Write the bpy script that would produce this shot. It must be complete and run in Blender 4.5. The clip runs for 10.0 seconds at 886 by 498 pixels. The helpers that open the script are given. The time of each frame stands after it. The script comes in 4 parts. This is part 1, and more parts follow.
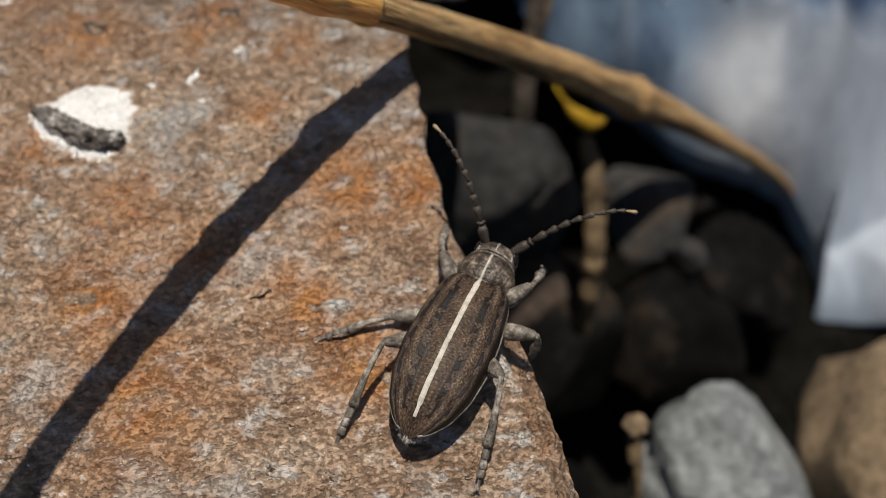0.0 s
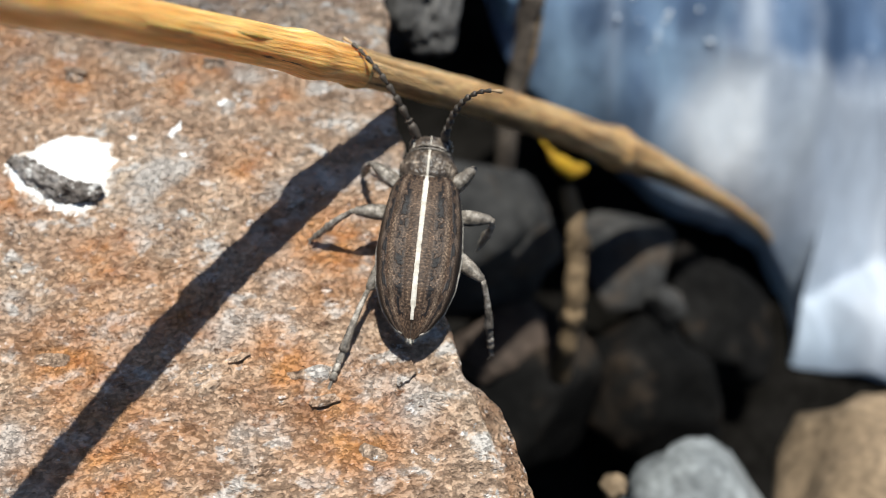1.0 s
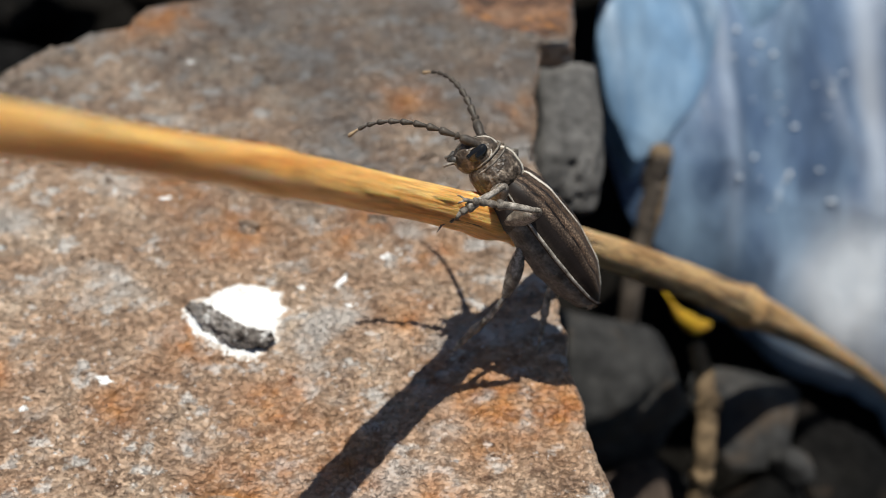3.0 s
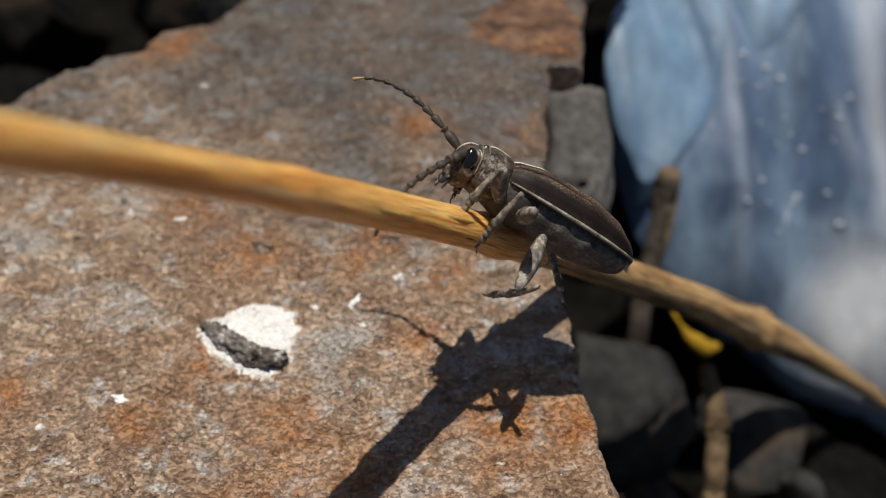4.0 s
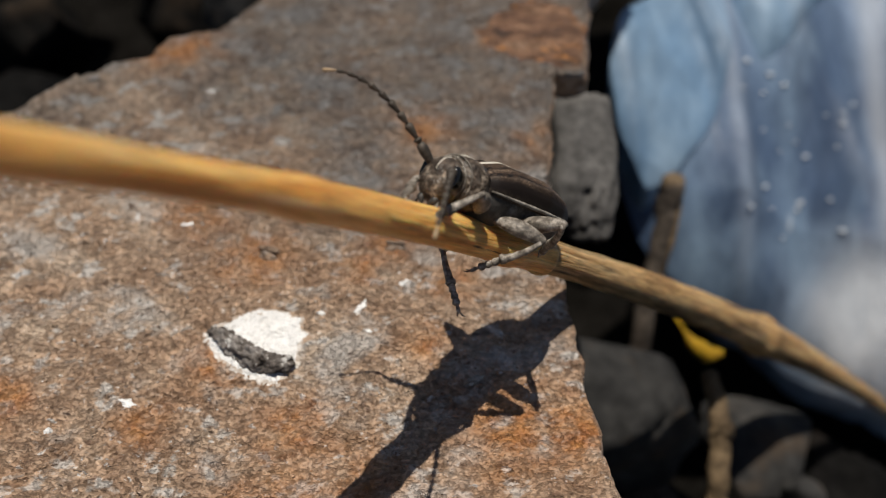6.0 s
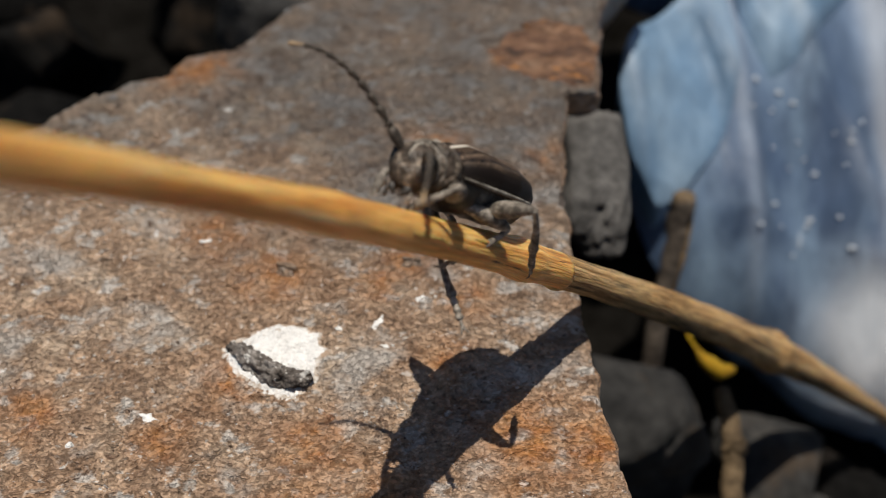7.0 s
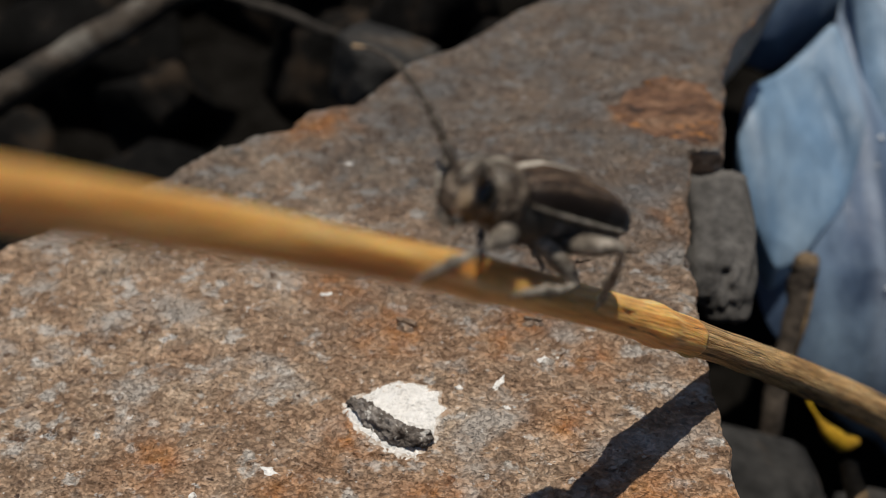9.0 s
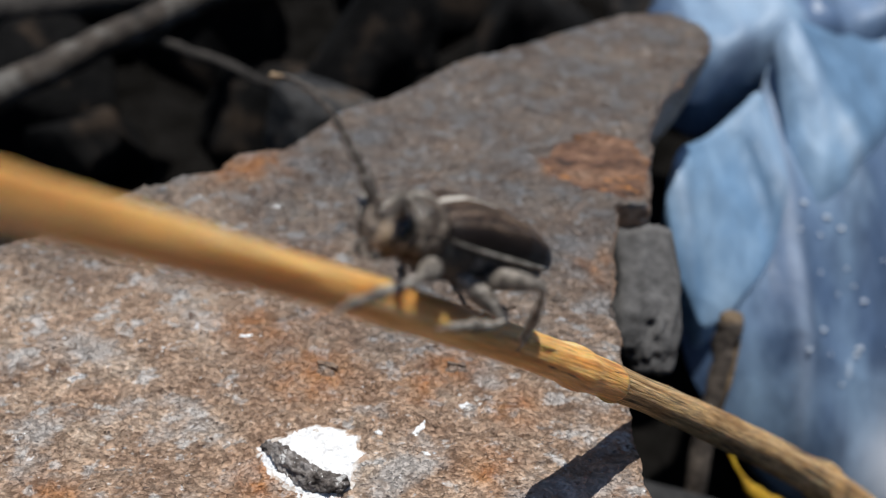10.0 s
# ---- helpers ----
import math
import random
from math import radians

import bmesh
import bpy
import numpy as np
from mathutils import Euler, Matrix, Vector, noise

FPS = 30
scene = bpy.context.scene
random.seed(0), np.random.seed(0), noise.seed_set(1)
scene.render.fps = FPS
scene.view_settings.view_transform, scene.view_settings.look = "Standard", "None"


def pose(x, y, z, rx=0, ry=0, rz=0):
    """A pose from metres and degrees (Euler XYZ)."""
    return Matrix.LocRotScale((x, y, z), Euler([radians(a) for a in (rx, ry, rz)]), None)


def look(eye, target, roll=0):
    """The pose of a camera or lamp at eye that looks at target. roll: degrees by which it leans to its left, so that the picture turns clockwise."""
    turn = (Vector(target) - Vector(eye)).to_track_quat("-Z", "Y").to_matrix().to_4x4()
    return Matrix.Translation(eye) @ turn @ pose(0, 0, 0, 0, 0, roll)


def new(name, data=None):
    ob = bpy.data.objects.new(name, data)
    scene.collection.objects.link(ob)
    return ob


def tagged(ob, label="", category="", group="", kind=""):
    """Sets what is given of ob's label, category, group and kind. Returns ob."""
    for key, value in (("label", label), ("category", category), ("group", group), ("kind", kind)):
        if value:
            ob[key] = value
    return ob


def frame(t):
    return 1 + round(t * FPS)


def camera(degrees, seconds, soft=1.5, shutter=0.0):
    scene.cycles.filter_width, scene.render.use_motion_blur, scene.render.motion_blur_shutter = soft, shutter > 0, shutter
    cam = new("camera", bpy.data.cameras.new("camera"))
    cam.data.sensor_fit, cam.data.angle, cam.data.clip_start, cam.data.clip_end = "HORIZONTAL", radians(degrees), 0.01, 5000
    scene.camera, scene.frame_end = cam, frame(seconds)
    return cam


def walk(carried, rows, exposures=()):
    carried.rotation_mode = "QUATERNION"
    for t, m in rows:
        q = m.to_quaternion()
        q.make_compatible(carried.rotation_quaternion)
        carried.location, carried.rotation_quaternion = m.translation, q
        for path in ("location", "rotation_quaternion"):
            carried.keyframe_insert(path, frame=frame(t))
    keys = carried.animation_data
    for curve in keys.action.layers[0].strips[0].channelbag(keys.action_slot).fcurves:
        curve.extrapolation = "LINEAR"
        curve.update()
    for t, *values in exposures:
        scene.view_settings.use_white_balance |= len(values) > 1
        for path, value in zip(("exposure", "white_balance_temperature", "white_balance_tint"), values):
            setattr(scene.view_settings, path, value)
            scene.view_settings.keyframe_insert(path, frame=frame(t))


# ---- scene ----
S = 0.01          # the plan below is in centimetres; the scene is in metres
cam = camera(50.0, 10.0, soft=0.9)
cam.data.dof.use_dof = True
cam.data.dof.aperture_fstop = 30.0
focus = new("focus_point")      # where the lens is sharp; it draws back from the beetle to the slab
cam.data.dof.focus_object = focus

# seconds, eye, target (centimetres), roll
PATH = [
    (0, (2.701, -4.876, 5.734), (2.795, -3.847, 4.021), 0.5),
    (0.5, (2.855, -4.742, 5.786), (3.008, -3.751, 4.055), 4.4),
    (1, (2.649, -4.54, 5.817), (2.801, -3.481, 4.128), 4.4),
    (1.5, (2.484, -4.576, 5.861), (2.631, -3.459, 4.209), 4.0),
    (2, (2.236, -4.5, 5.885), (2.329, -3.303, 4.285), 2.4),
    (2.5, (2.136, -4.502, 5.886), (2.156, -3.227, 4.345), 0.2),
    (3, (2.027, -4.548, 6.02), (2.024, -3.242, 4.505), -0.5),
    (4.5, (1.948, -4.63, 6.054), (1.933, -3.279, 4.58), -0.8),
    (5, (1.913, -4.633, 6.045), (1.902, -3.283, 4.57), -0.6),
    (5.5, (1.946, -4.618, 6.07), (1.931, -3.27, 4.592), -0.6),
    (7, (1.843, -4.698, 6.145), (1.815, -3.32, 4.696), -1.0),
    (7.5, (1.747, -4.757, 6.196), (1.666, -3.345, 4.782), -2.1),
    (8, (1.557, -4.77, 6.316), (1.384, -3.338, 4.93), -3.5),
    (8.5, (1.46, -4.778, 6.235), (1.263, -3.333, 4.865), -3.8),
    (9, (1.55, -4.591, 6.143), (1.335, -3.149, 4.774), -4.7),
    (9.5, (1.693, -4.521, 6.091), (1.558, -3.026, 4.769), -2.0),
    (10, (1.661, -4.633, 5.928), (1.571, -3.09, 4.658), 0.2),
]
# seconds, sharp depth before the lens (centimetres)
SHARP = [(0, 5.75), (0.5, 5.9), (1, 5.9), (1.5, 5.8), (2, 5.85), (2.5, 5.9), (3, 6.05), (4.5, 6.45), (5, 6.5), (5.5, 6.5), (7, 6.75), (7.5, 6.95), (8, 7.0), (8.5, 6.95), (9, 6.95), (9.5, 6.87), (10, 6.8)]
# seconds, stops, kelvin, tint: the clip's own brightening and tinting
EXPOSURES = [(0, -0.24, 6450, 10), (0.5, 0.18, 6150, 8), (1, 0.50, 5950, 6), (2.0, 0.56, 5950, 6), (2.5, 0.48, 5950, 6), (3.2, 0.08, 6220, 8), (4.5, -0.26, 6420, 10), (7, -0.23, 6460, 10), (8, -0.27, 6480, 10),
             (8.5, -0.36, 6530, 10), (9, -0.43, 6530, 10), (9.5, -0.31, 6220, 10), (10, 0.01, 5800, 10)]
walk(cam, [(t, look(Vector(eye) * S, Vector(target) * S, roll)) for t, eye, target, roll in PATH], EXPOSURES)

# ---- light ----
SUN = Vector((0.04, 0.15, 1.0)).normalized()
world = bpy.data.worlds.new("world")
scene.world = world
world.use_nodes = True
sky = world.node_tree.nodes.new("ShaderNodeTexSky")
sky.sky_type, sky.sun_disc = "NISHITA", False
sky.sun_elevation, sky.sun_rotation = math.asin(SUN.z), math.atan2(SUN.x, SUN.y)
background = world.node_tree.nodes["Background"]
background.inputs["Strength"].default_value = 0.045
world.node_tree.links.new(sky.outputs["Color"], background.inputs["Color"])
sun = new("sun", bpy.data.lights.new("sun", "SUN"))
sun.data.energy, sun.data.angle, sun.data.color = 4.6, radians(0.55), (1.0, 0.93, 0.82)
sun.matrix_world = look(SUN * 2, (0, 0, 0))


# ---- materials ----
def mat(name, stops, scale=2.0, rough=0.8, fine=25.0, fine_amount=0.4, grains=(), bump_detail=6.0, bump=0.5, bump_scale=20.0, depth=0.015,
        stretch=(1, 1, 1), uv=False, spots=(), detail=6.0, spec=0.3, sheen=0.0, rust=False, milk_glare=False, far_grey=False, cracks=False, grit=0.0, subsurface=0.0):
    """Grain at two scales, stains, and a fine relief; lengths in centimetres."""
    m = bpy.data.materials.new(name)
    m.use_nodes = True
    nt = m.node_tree
    bsdf = nt.nodes["Principled BSDF"]

    def node(kind, **values):
        n = nt.nodes.new(kind)
        for k, v in values.items():
            n.inputs[k].default_value = v
        return n

    def mix(kind, factor, a, b):
        n = nt.nodes.new("ShaderNodeMix")
        n.data_type, n.blend_type = "RGBA", kind
        for socket, value in ((n.inputs[0], factor), (n.inputs[6], a), (n.inputs[7], b)):
            if isinstance(value, bpy.types.NodeSocket):
                nt.links.new(value, socket)
            else:
                socket.default_value = value
        return n.outputs[2]

    coords = nt.nodes.new("ShaderNodeTexCoord")
    mapping = nt.nodes.new("ShaderNodeMapping")
    factor = 1.0 if uv else 1 / S
    mapping.inputs["Scale"].default_value = [factor * s for s in stretch]
    nt.links.new(coords.outputs["UV" if uv else "Object"], mapping.inputs["Vector"])

    def grain(size, detail=detail, rough_=0.6):
        n = node("ShaderNodeTexNoise", Scale=size, Detail=detail, Roughness=rough_)
        nt.links.new(mapping.outputs["Vector"], n.inputs["Vector"])
        return n.outputs["Fac"]

    def ramp(value, points):
        n = nt.nodes.new("ShaderNodeValToRGB")
        while len(n.color_ramp.elements) < len(points):
            n.color_ramp.elements.new(0.5)
        for e, (p, c) in zip(n.color_ramp.elements, points):
            e.position, e.color = p, (*c, 1)
        nt.links.new(value, n.inputs["Fac"])
        return n.outputs["Color"]

    colour = ramp(grain(scale), stops)
    low, high = 1 - fine_amount, 1 + fine_amount
    colour = mix("MULTIPLY", 1.0, colour, ramp(grain(fine, 4), [(0.3, (low,) * 3), (0.7, (high,) * 3)]))
    cells = []
    if grains:
        warp = node("ShaderNodeTexNoise", Scale=9.0, Detail=3.0)
        nt.links.new(mapping.outputs["Vector"], warp.inputs["Vector"])
        bent = nt.nodes.new("ShaderNodeMix")
        bent.data_type, bent.blend_type = "RGBA", "LINEAR_LIGHT"
        bent.inputs[0].default_value = 0.06
        nt.links.new(mapping.outputs["Vector"], bent.inputs[6])
        nt.links.new(warp.outputs["Color"], bent.inputs[7])
        for size, tones in zip(grains, ([(0.0, (0.83,) * 3), (0.5, (0.98,) * 3), (1.0, (1.09,) * 3)], [(0.0, (0.68, 0.66, 0.64)), (0.25, (0.9, 0.89, 0.88)), (0.75, (1.02,) * 3), (1.0, (1.18,) * 3)])):
            cell = node("ShaderNodeTexVoronoi", Scale=size)
            nt.links.new(bent.outputs[2], cell.inputs["Vector"])
            grey = nt.nodes.new("ShaderNodeSeparateColor")
            nt.links.new(cell.outputs["Color"], grey.inputs[0])
            colour = mix("MULTIPLY", 1.0, colour, ramp(grey.outputs[0], tones))
            cells.append((cell.outputs["Distance"], grey.outputs[1]))
    for tint, size, edge, soft in spots:
        colour = mix("MIX", ramp(grain(size, 5), [(edge, (0, 0, 0)), (min(edge + soft, 1), (1, 1, 1))]), colour, (*tint, 1))
    if cracks:
        wide = nt.nodes.new("ShaderNodeMapping")
        wide.inputs["Scale"].default_value = (60, 90, 100)
        nt.links.new(coords.outputs["Object"], wide.inputs["Vector"])
        wavy = node("ShaderNodeTexNoise", Scale=5.0, Detail=4.0, Roughness=0.6, Distortion=0.4)
        nt.links.new(wide.outputs["Vector"], wavy.inputs["Vector"])
        crack = nt.nodes.new("ShaderNodeMath")
        crack.operation = "MULTIPLY"
        nt.links.new(ramp(wavy.outputs["Fac"], [(0.485, (0, 0, 0)), (0.50, (1, 1, 1)), (0.508, (1, 1, 1)), (0.512, (0, 0, 0))]), crack.inputs[0])
        nt.links.new(ramp(grain(5.5, 4), [(0.56, (0, 0, 0)), (0.66, (0.8,) * 3)]), crack.inputs[1])
        crack = crack.outputs[0]
        colour = mix("MIX", crack, colour, (0.07, 0.046, 0.034, 1))
    if rust:
        attribute = nt.nodes.new("ShaderNodeAttribute")
        attribute.attribute_name = "rust"
        product = nt.nodes.new("ShaderNodeMath")
        product.operation = "MULTIPLY"
        nt.links.new(attribute.outputs["Fac"], product.inputs[0])
        nt.links.new(ramp(grain(4.5, 6), [(0.34, (0.2,) * 3), (0.58, (1.0,) * 3)]), product.inputs[1])
        colour = mix("MIX", product.outputs[0], colour, ramp(grain(6.0), [(0.35, (0.37, 0.145, 0.05)), (0.65, (0.56, 0.265, 0.092))]))
    if far_grey:
        attribute = nt.nodes.new("ShaderNodeAttribute")
        attribute.attribute_name = "far_grey"
        patchy = nt.nodes.new("ShaderNodeMath")
        patchy.operation = "MULTIPLY"
        nt.links.new(attribute.outputs["Fac"], patchy.inputs[0])
        nt.links.new(ramp(grain(1.5, 8), [(0.3, (0.55,) * 3), (0.6, (1, 1, 1))]), patchy.inputs[1])
        if rust:
            spared = nt.nodes.new("ShaderNodeMath")
            spared.operation = "MULTIPLY_ADD"
            nt.links.new(product.outputs[0], spared.inputs[0])
            spared.inputs[1].default_value, spared.inputs[2].default_value = -0.7, 1.0
            less = nt.nodes.new("ShaderNodeMath")
            less.operation = "MULTIPLY"
            nt.links.new(patchy.outputs[0], less.inputs[0])
            nt.links.new(spared.outputs[0], less.inputs[1])
            patchy = less
        colour = mix("MULTIPLY", patchy.outputs[0], colour, (0.40, 0.44, 0.49, 1))
        dull = nt.nodes.new("ShaderNodeMath")
        dull.operation = "MULTIPLY"
        nt.links.new(patchy.outputs[0], dull.inputs[0])
        dull.inputs[1].default_value = 0.5
        colour = mix("MIX", dull.outputs[0], colour, ramp(grain(3.0, 8), [(0.35, (0.085, 0.074, 0.068)), (0.65, (0.185, 0.168, 0.158))]))
    # whitish film and a painted highlight share this one mask
    if milk_glare:
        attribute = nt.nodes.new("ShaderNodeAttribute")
        attribute.attribute_name = "milk_glare"
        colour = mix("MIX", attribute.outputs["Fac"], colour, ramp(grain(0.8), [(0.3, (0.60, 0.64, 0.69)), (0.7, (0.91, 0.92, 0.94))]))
    nt.links.new(colour, bsdf.inputs["Base Color"])
    height = grain(bump_scale, bump_detail, 0.55)
    for distance, level in cells:
        softer = nt.nodes.new("ShaderNodeMath")
        softer.operation = "MULTIPLY"
        nt.links.new(level, softer.inputs[0])
        softer.inputs[1].default_value = 0.45
        total = nt.nodes.new("ShaderNodeMath")
        total.operation = "MULTIPLY_ADD"
        nt.links.new(softer.outputs[0], total.inputs[0])
        nt.links.new(distance, total.inputs[1])
        nt.links.new(height, total.inputs[2])
        height = total.outputs[0]
    if grit:
        total = nt.nodes.new("ShaderNodeMath")
        total.operation = "MULTIPLY_ADD"
        pits = ramp(grain(bump_scale * 2.7, 6, 0.6), [(0.36, (0, 0, 0)), (0.5, (1, 1, 1))])
        nt.links.new(pits, total.inputs[0])
        total.inputs[1].default_value = grit
        nt.links.new(height, total.inputs[2])
        height = total.outputs[0]
    if cracks:
        total = nt.nodes.new("ShaderNodeMath")
        total.operation = "MULTIPLY_ADD"
        nt.links.new(crack, total.inputs[0])
        total.inputs[1].default_value = -0.45
        nt.links.new(height, total.inputs[2])
        height = total.outputs[0]
    b = nt.nodes.new("ShaderNodeBump")
    b.inputs["Strength"].default_value, b.inputs["Distance"].default_value = bump, depth * S
    nt.links.new(height, b.inputs["Height"])
    nt.links.new(b.outputs["Normal"], bsdf.inputs["Normal"])
    bsdf.inputs["Roughness"].default_value = rough
    bsdf.inputs["Specular IOR Level"].default_value = spec
    bsdf.inputs["Sheen Weight"].default_value = sheen
    bsdf.inputs["Subsurface Weight"].default_value = subsurface
    bsdf.inputs["Subsurface Radius"].default_value = (1.0, 0.6, 0.3)
    bsdf.inputs["Subsurface Scale"].default_value = 0.0012
    return m


SLAB = mat("rusty_slab", [(0.30, (0.255, 0.158, 0.099)), (0.43, (0.405, 0.268, 0.176)), (0.56, (0.495, 0.353, 0.246)), (0.70, (0.57, 0.45, 0.34))], scale=1.9, detail=8.0, fine=11, fine_amount=0.40, grains=(8.0, 26.0),
           stretch=(0.88, 1.15, 1), bump=1.0, bump_scale=10, depth=0.072, bump_detail=9.0, grit=0.26, cracks=True, rust=True, far_grey=True, rough=0.40, spec=0.5,
           spots=(((0.50, 0.445, 0.395), 1.5, 0.53, 0.12), ((0.58, 0.53, 0.48), 4.2, 0.56, 0.07), ((0.16, 0.10, 0.066), 5.0, 0.62, 0.06), ((0.10, 0.065, 0.046), 12.0, 0.645, 0.05), ((0.76, 0.735, 0.71), 5.5, 0.655, 0.03), ((0.70, 0.65, 0.60), 11.0, 0.64, 0.04), ((0.82, 0.81, 0.80), 18.0, 0.67, 0.03)))
CHALK = mat("chalky_white", [(0.3, (0.74, 0.72, 0.69)), (0.55, (0.9, 0.89, 0.87))], scale=5, fine=22, fine_amount=0.14, bump=1.0, bump_scale=9, depth=0.10, rough=0.95)
SMEAR = mat("thin_chalk_smear", [(0.40, (0.40, 0.29, 0.21)), (0.50, (0.56, 0.50, 0.44)), (0.60, (0.78, 0.76, 0.73))], scale=6, fine=22, fine_amount=0.2, bump=1.0, bump_scale=9, depth=0.05, rough=0.9)
GRIT = mat("dark_grit", [(0.38, (0.05, 0.04, 0.034)), (0.5, (0.15, 0.13, 0.115)), (0.62, (0.30, 0.275, 0.255))], scale=7, fine=22, spots=(((0.6, 0.58, 0.55), 9.0, 0.575, 0.05),), bump=1.0, bump_scale=12, depth=0.06, rough=0.9)
STRAW = mat("dry_straw", [(0.30, (0.46, 0.16, 0.03)), (0.43, (0.74, 0.36, 0.092)), (0.56, (0.88, 0.52, 0.17)), (0.70, (0.94, 0.68, 0.30))], scale=2.6, fine=11, fine_amount=0.38, uv=True,
            stretch=(4.5, 0.32, 1), bump=0.8, bump_scale=9, depth=0.03, rough=0.42, spec=0.5, subsurface=0.55, spots=(((0.50, 0.145, 0.022), 1.3, 0.57, 0.12), ((0.95, 0.74, 0.40), 2.6, 0.63, 0.06), ((0.11, 0.05, 0.022), 3.4, 0.67, 0.04)))
BARE = mat("weathered_stalk", [(0.32, (0.20, 0.105, 0.042)), (0.46, (0.45, 0.27, 0.115)), (0.58, (0.60, 0.39, 0.185)), (0.70, (0.70, 0.50, 0.27))], scale=3.2, fine=15, fine_amount=0.6, uv=True,
           stretch=(6.0, 0.26, 1), bump=1.0, bump_scale=8, depth=0.05, rough=0.7, subsurface=0.3, spots=(((0.075, 0.05, 0.03), 1.7, 0.575, 0.06), ((0.30, 0.15, 0.06), 0.9, 0.60, 0.10)))
GREYROCK = mat("grey_rock", [(0.32, (0.042, 0.04, 0.038)), (0.55, (0.09, 0.086, 0.082)), (0.74, (0.15, 0.142, 0.134))], scale=1.2, fine=8, bump=0.6, bump_scale=4, depth=0.06, rough=0.85)
ROCK = mat("dark_rock", [(0.32, (0.010, 0.010, 0.0105)), (0.55, (0.031, 0.030, 0.029)), (0.74, (0.078, 0.075, 0.070))], scale=0.6, fine=5, spots=(((0.062, 0.046, 0.033), 0.9, 0.54, 0.12), ((0.11, 0.105, 0.095), 2.4, 0.64, 0.08)), bump=0.6, bump_scale=2.5, depth=0.12, rough=0.85)
# dark rock again, with the shade of the hollows put into its colour
SHADED_ROCK = mat("shaded_rock", [(0.32, (0.003, 0.003, 0.003)), (0.55, (0.007, 0.0066, 0.0063)), (0.74, (0.020, 0.019, 0.0175))], scale=0.7, fine=5, spots=(((0.034, 0.025, 0.018), 0.9, 0.54, 0.12),), bump=0.5, bump_scale=2, depth=0.12, rough=0.95, spec=0.08)
BROWNROCK = mat("brown_rock", [(0.3, (0.03, 0.022, 0.017)), (0.6, (0.075, 0.053, 0.04))], scale=1.0, fine=8, bump=0.7, bump_scale=4, depth=0.1, rough=0.85)
TAN = mat("tan_rock", [(0.3, (0.14, 0.10, 0.06)), (0.6, (0.25, 0.18, 0.113))], scale=0.8, fine=8, bump=0.7, bump_scale=4, depth=0.1, rough=0.85)
PALE = mat("pale_rock", [(0.3, (0.13, 0.14, 0.145)), (0.6, (0.31, 0.325, 0.325))], scale=1.2, fine=9, bump=0.7, bump_scale=4, depth=0.1, rough=0.8)
# blacker than real soil: the shade between the stones is in this colour
SOIL = mat("shade_dark_soil", [(0.35, (0.004, 0.0036, 0.003)), (0.65, (0.011, 0.010, 0.009))], scale=0.8, fine=6, bump=1.0, bump_scale=2, depth=0.3, rough=1.0, spec=0.0)
BARK = mat("dark_bark", [(0.3, (0.03, 0.024, 0.02)), (0.6, (0.09, 0.072, 0.057))], scale=3, fine=12, bump=0.8, bump_scale=8, depth=0.05, rough=0.85)
# copy of the dark bark whose colour carries the shade behind the slab
SHADEBARK = mat("shaded_bark", [(0.3, (0.015, 0.013, 0.012)), (0.6, (0.05, 0.043, 0.036))], scale=2, fine=9, bump=0.8, bump_scale=6, depth=0.05, rough=0.85)
GREYBARK = mat("grey_bark", [(0.36, (0.014, 0.012, 0.01)), (0.5, (0.055, 0.043, 0.033)), (0.64, (0.14, 0.13, 0.115))], scale=1.1, fine=9, bump=0.8, bump_scale=6, depth=0.05, rough=0.8)
TWIG = mat("brown_twig", [(0.3, (0.07, 0.047, 0.026)), (0.6, (0.21, 0.145, 0.08))], scale=2, fine=10, bump=0.8, bump_scale=8, depth=0.05, rough=0.8)
YELLOW = mat("yellow_peel", [(0.35, (0.35, 0.20, 0.015)), (0.65, (0.58, 0.37, 0.02))], scale=3, fine=12, fine_amount=0.2, bump=0.3, rough=0.5, subsurface=0.2)


# ---- mesh tools ----
def part(name, bm, material, parent=None, label="", smooth=True):
    """Links a bmesh in centimetres as one mesh object."""
    bmesh.ops.scale(bm, vec=(S, S, S), verts=bm.verts)
    me = bpy.data.meshes.new(name)
    bm.to_mesh(me)
    bm.free()
    for f in me.polygons:
        f.use_smooth = smooth
    me.materials.append(material)
    ob = new(name, me)
    ob.parent = parent
    return tagged(ob, label)


def tube(path, radii, sides=16, relief=None, bm=None):
    """A closed tube along a line of points; relief(angle, length) adds to its radius. UV: turn and length in centimetres."""
    bm = bm or bmesh.new()
    uv = bm.loops.layers.uv.verify()
    path = [Vector(p) for p in path]
    side = None
    rings, run = [], 0.0
    for i, p in enumerate(path):
        ahead = (path[min(i + 1, len(path) - 1)] - path[max(i - 1, 0)]).normalized()
        side = (side - ahead * side.dot(ahead)).normalized() if side else ahead.orthogonal().normalized()
        up = ahead.cross(side)
        run += (p - path[i - 1]).length if i else 0.0
        ring = []
        for k in range(sides):
            a = math.tau * k / sides
            r = radii[i] + (relief(a, run) if relief else 0)
            ring.append(bm.verts.new(p + side * r * math.cos(a) + up * r * math.sin(a)))
        rings.append((ring, run))
    for (a, la), (b, lb) in zip(rings, rings[1:]):
        for k in range(sides):
            f = bm.faces.new((a[k], a[(k + 1) % sides], b[(k + 1) % sides], b[k]))
            for loop, (s, t) in zip(f.loops, ((k, la), (k + 1, la), (k + 1, lb), (k, lb))):
                loop[uv].uv = (s / sides, t)
    bm.faces.new(rings[0][0][::-1])
    bm.faces.new(rings[-1][0])
    return bm


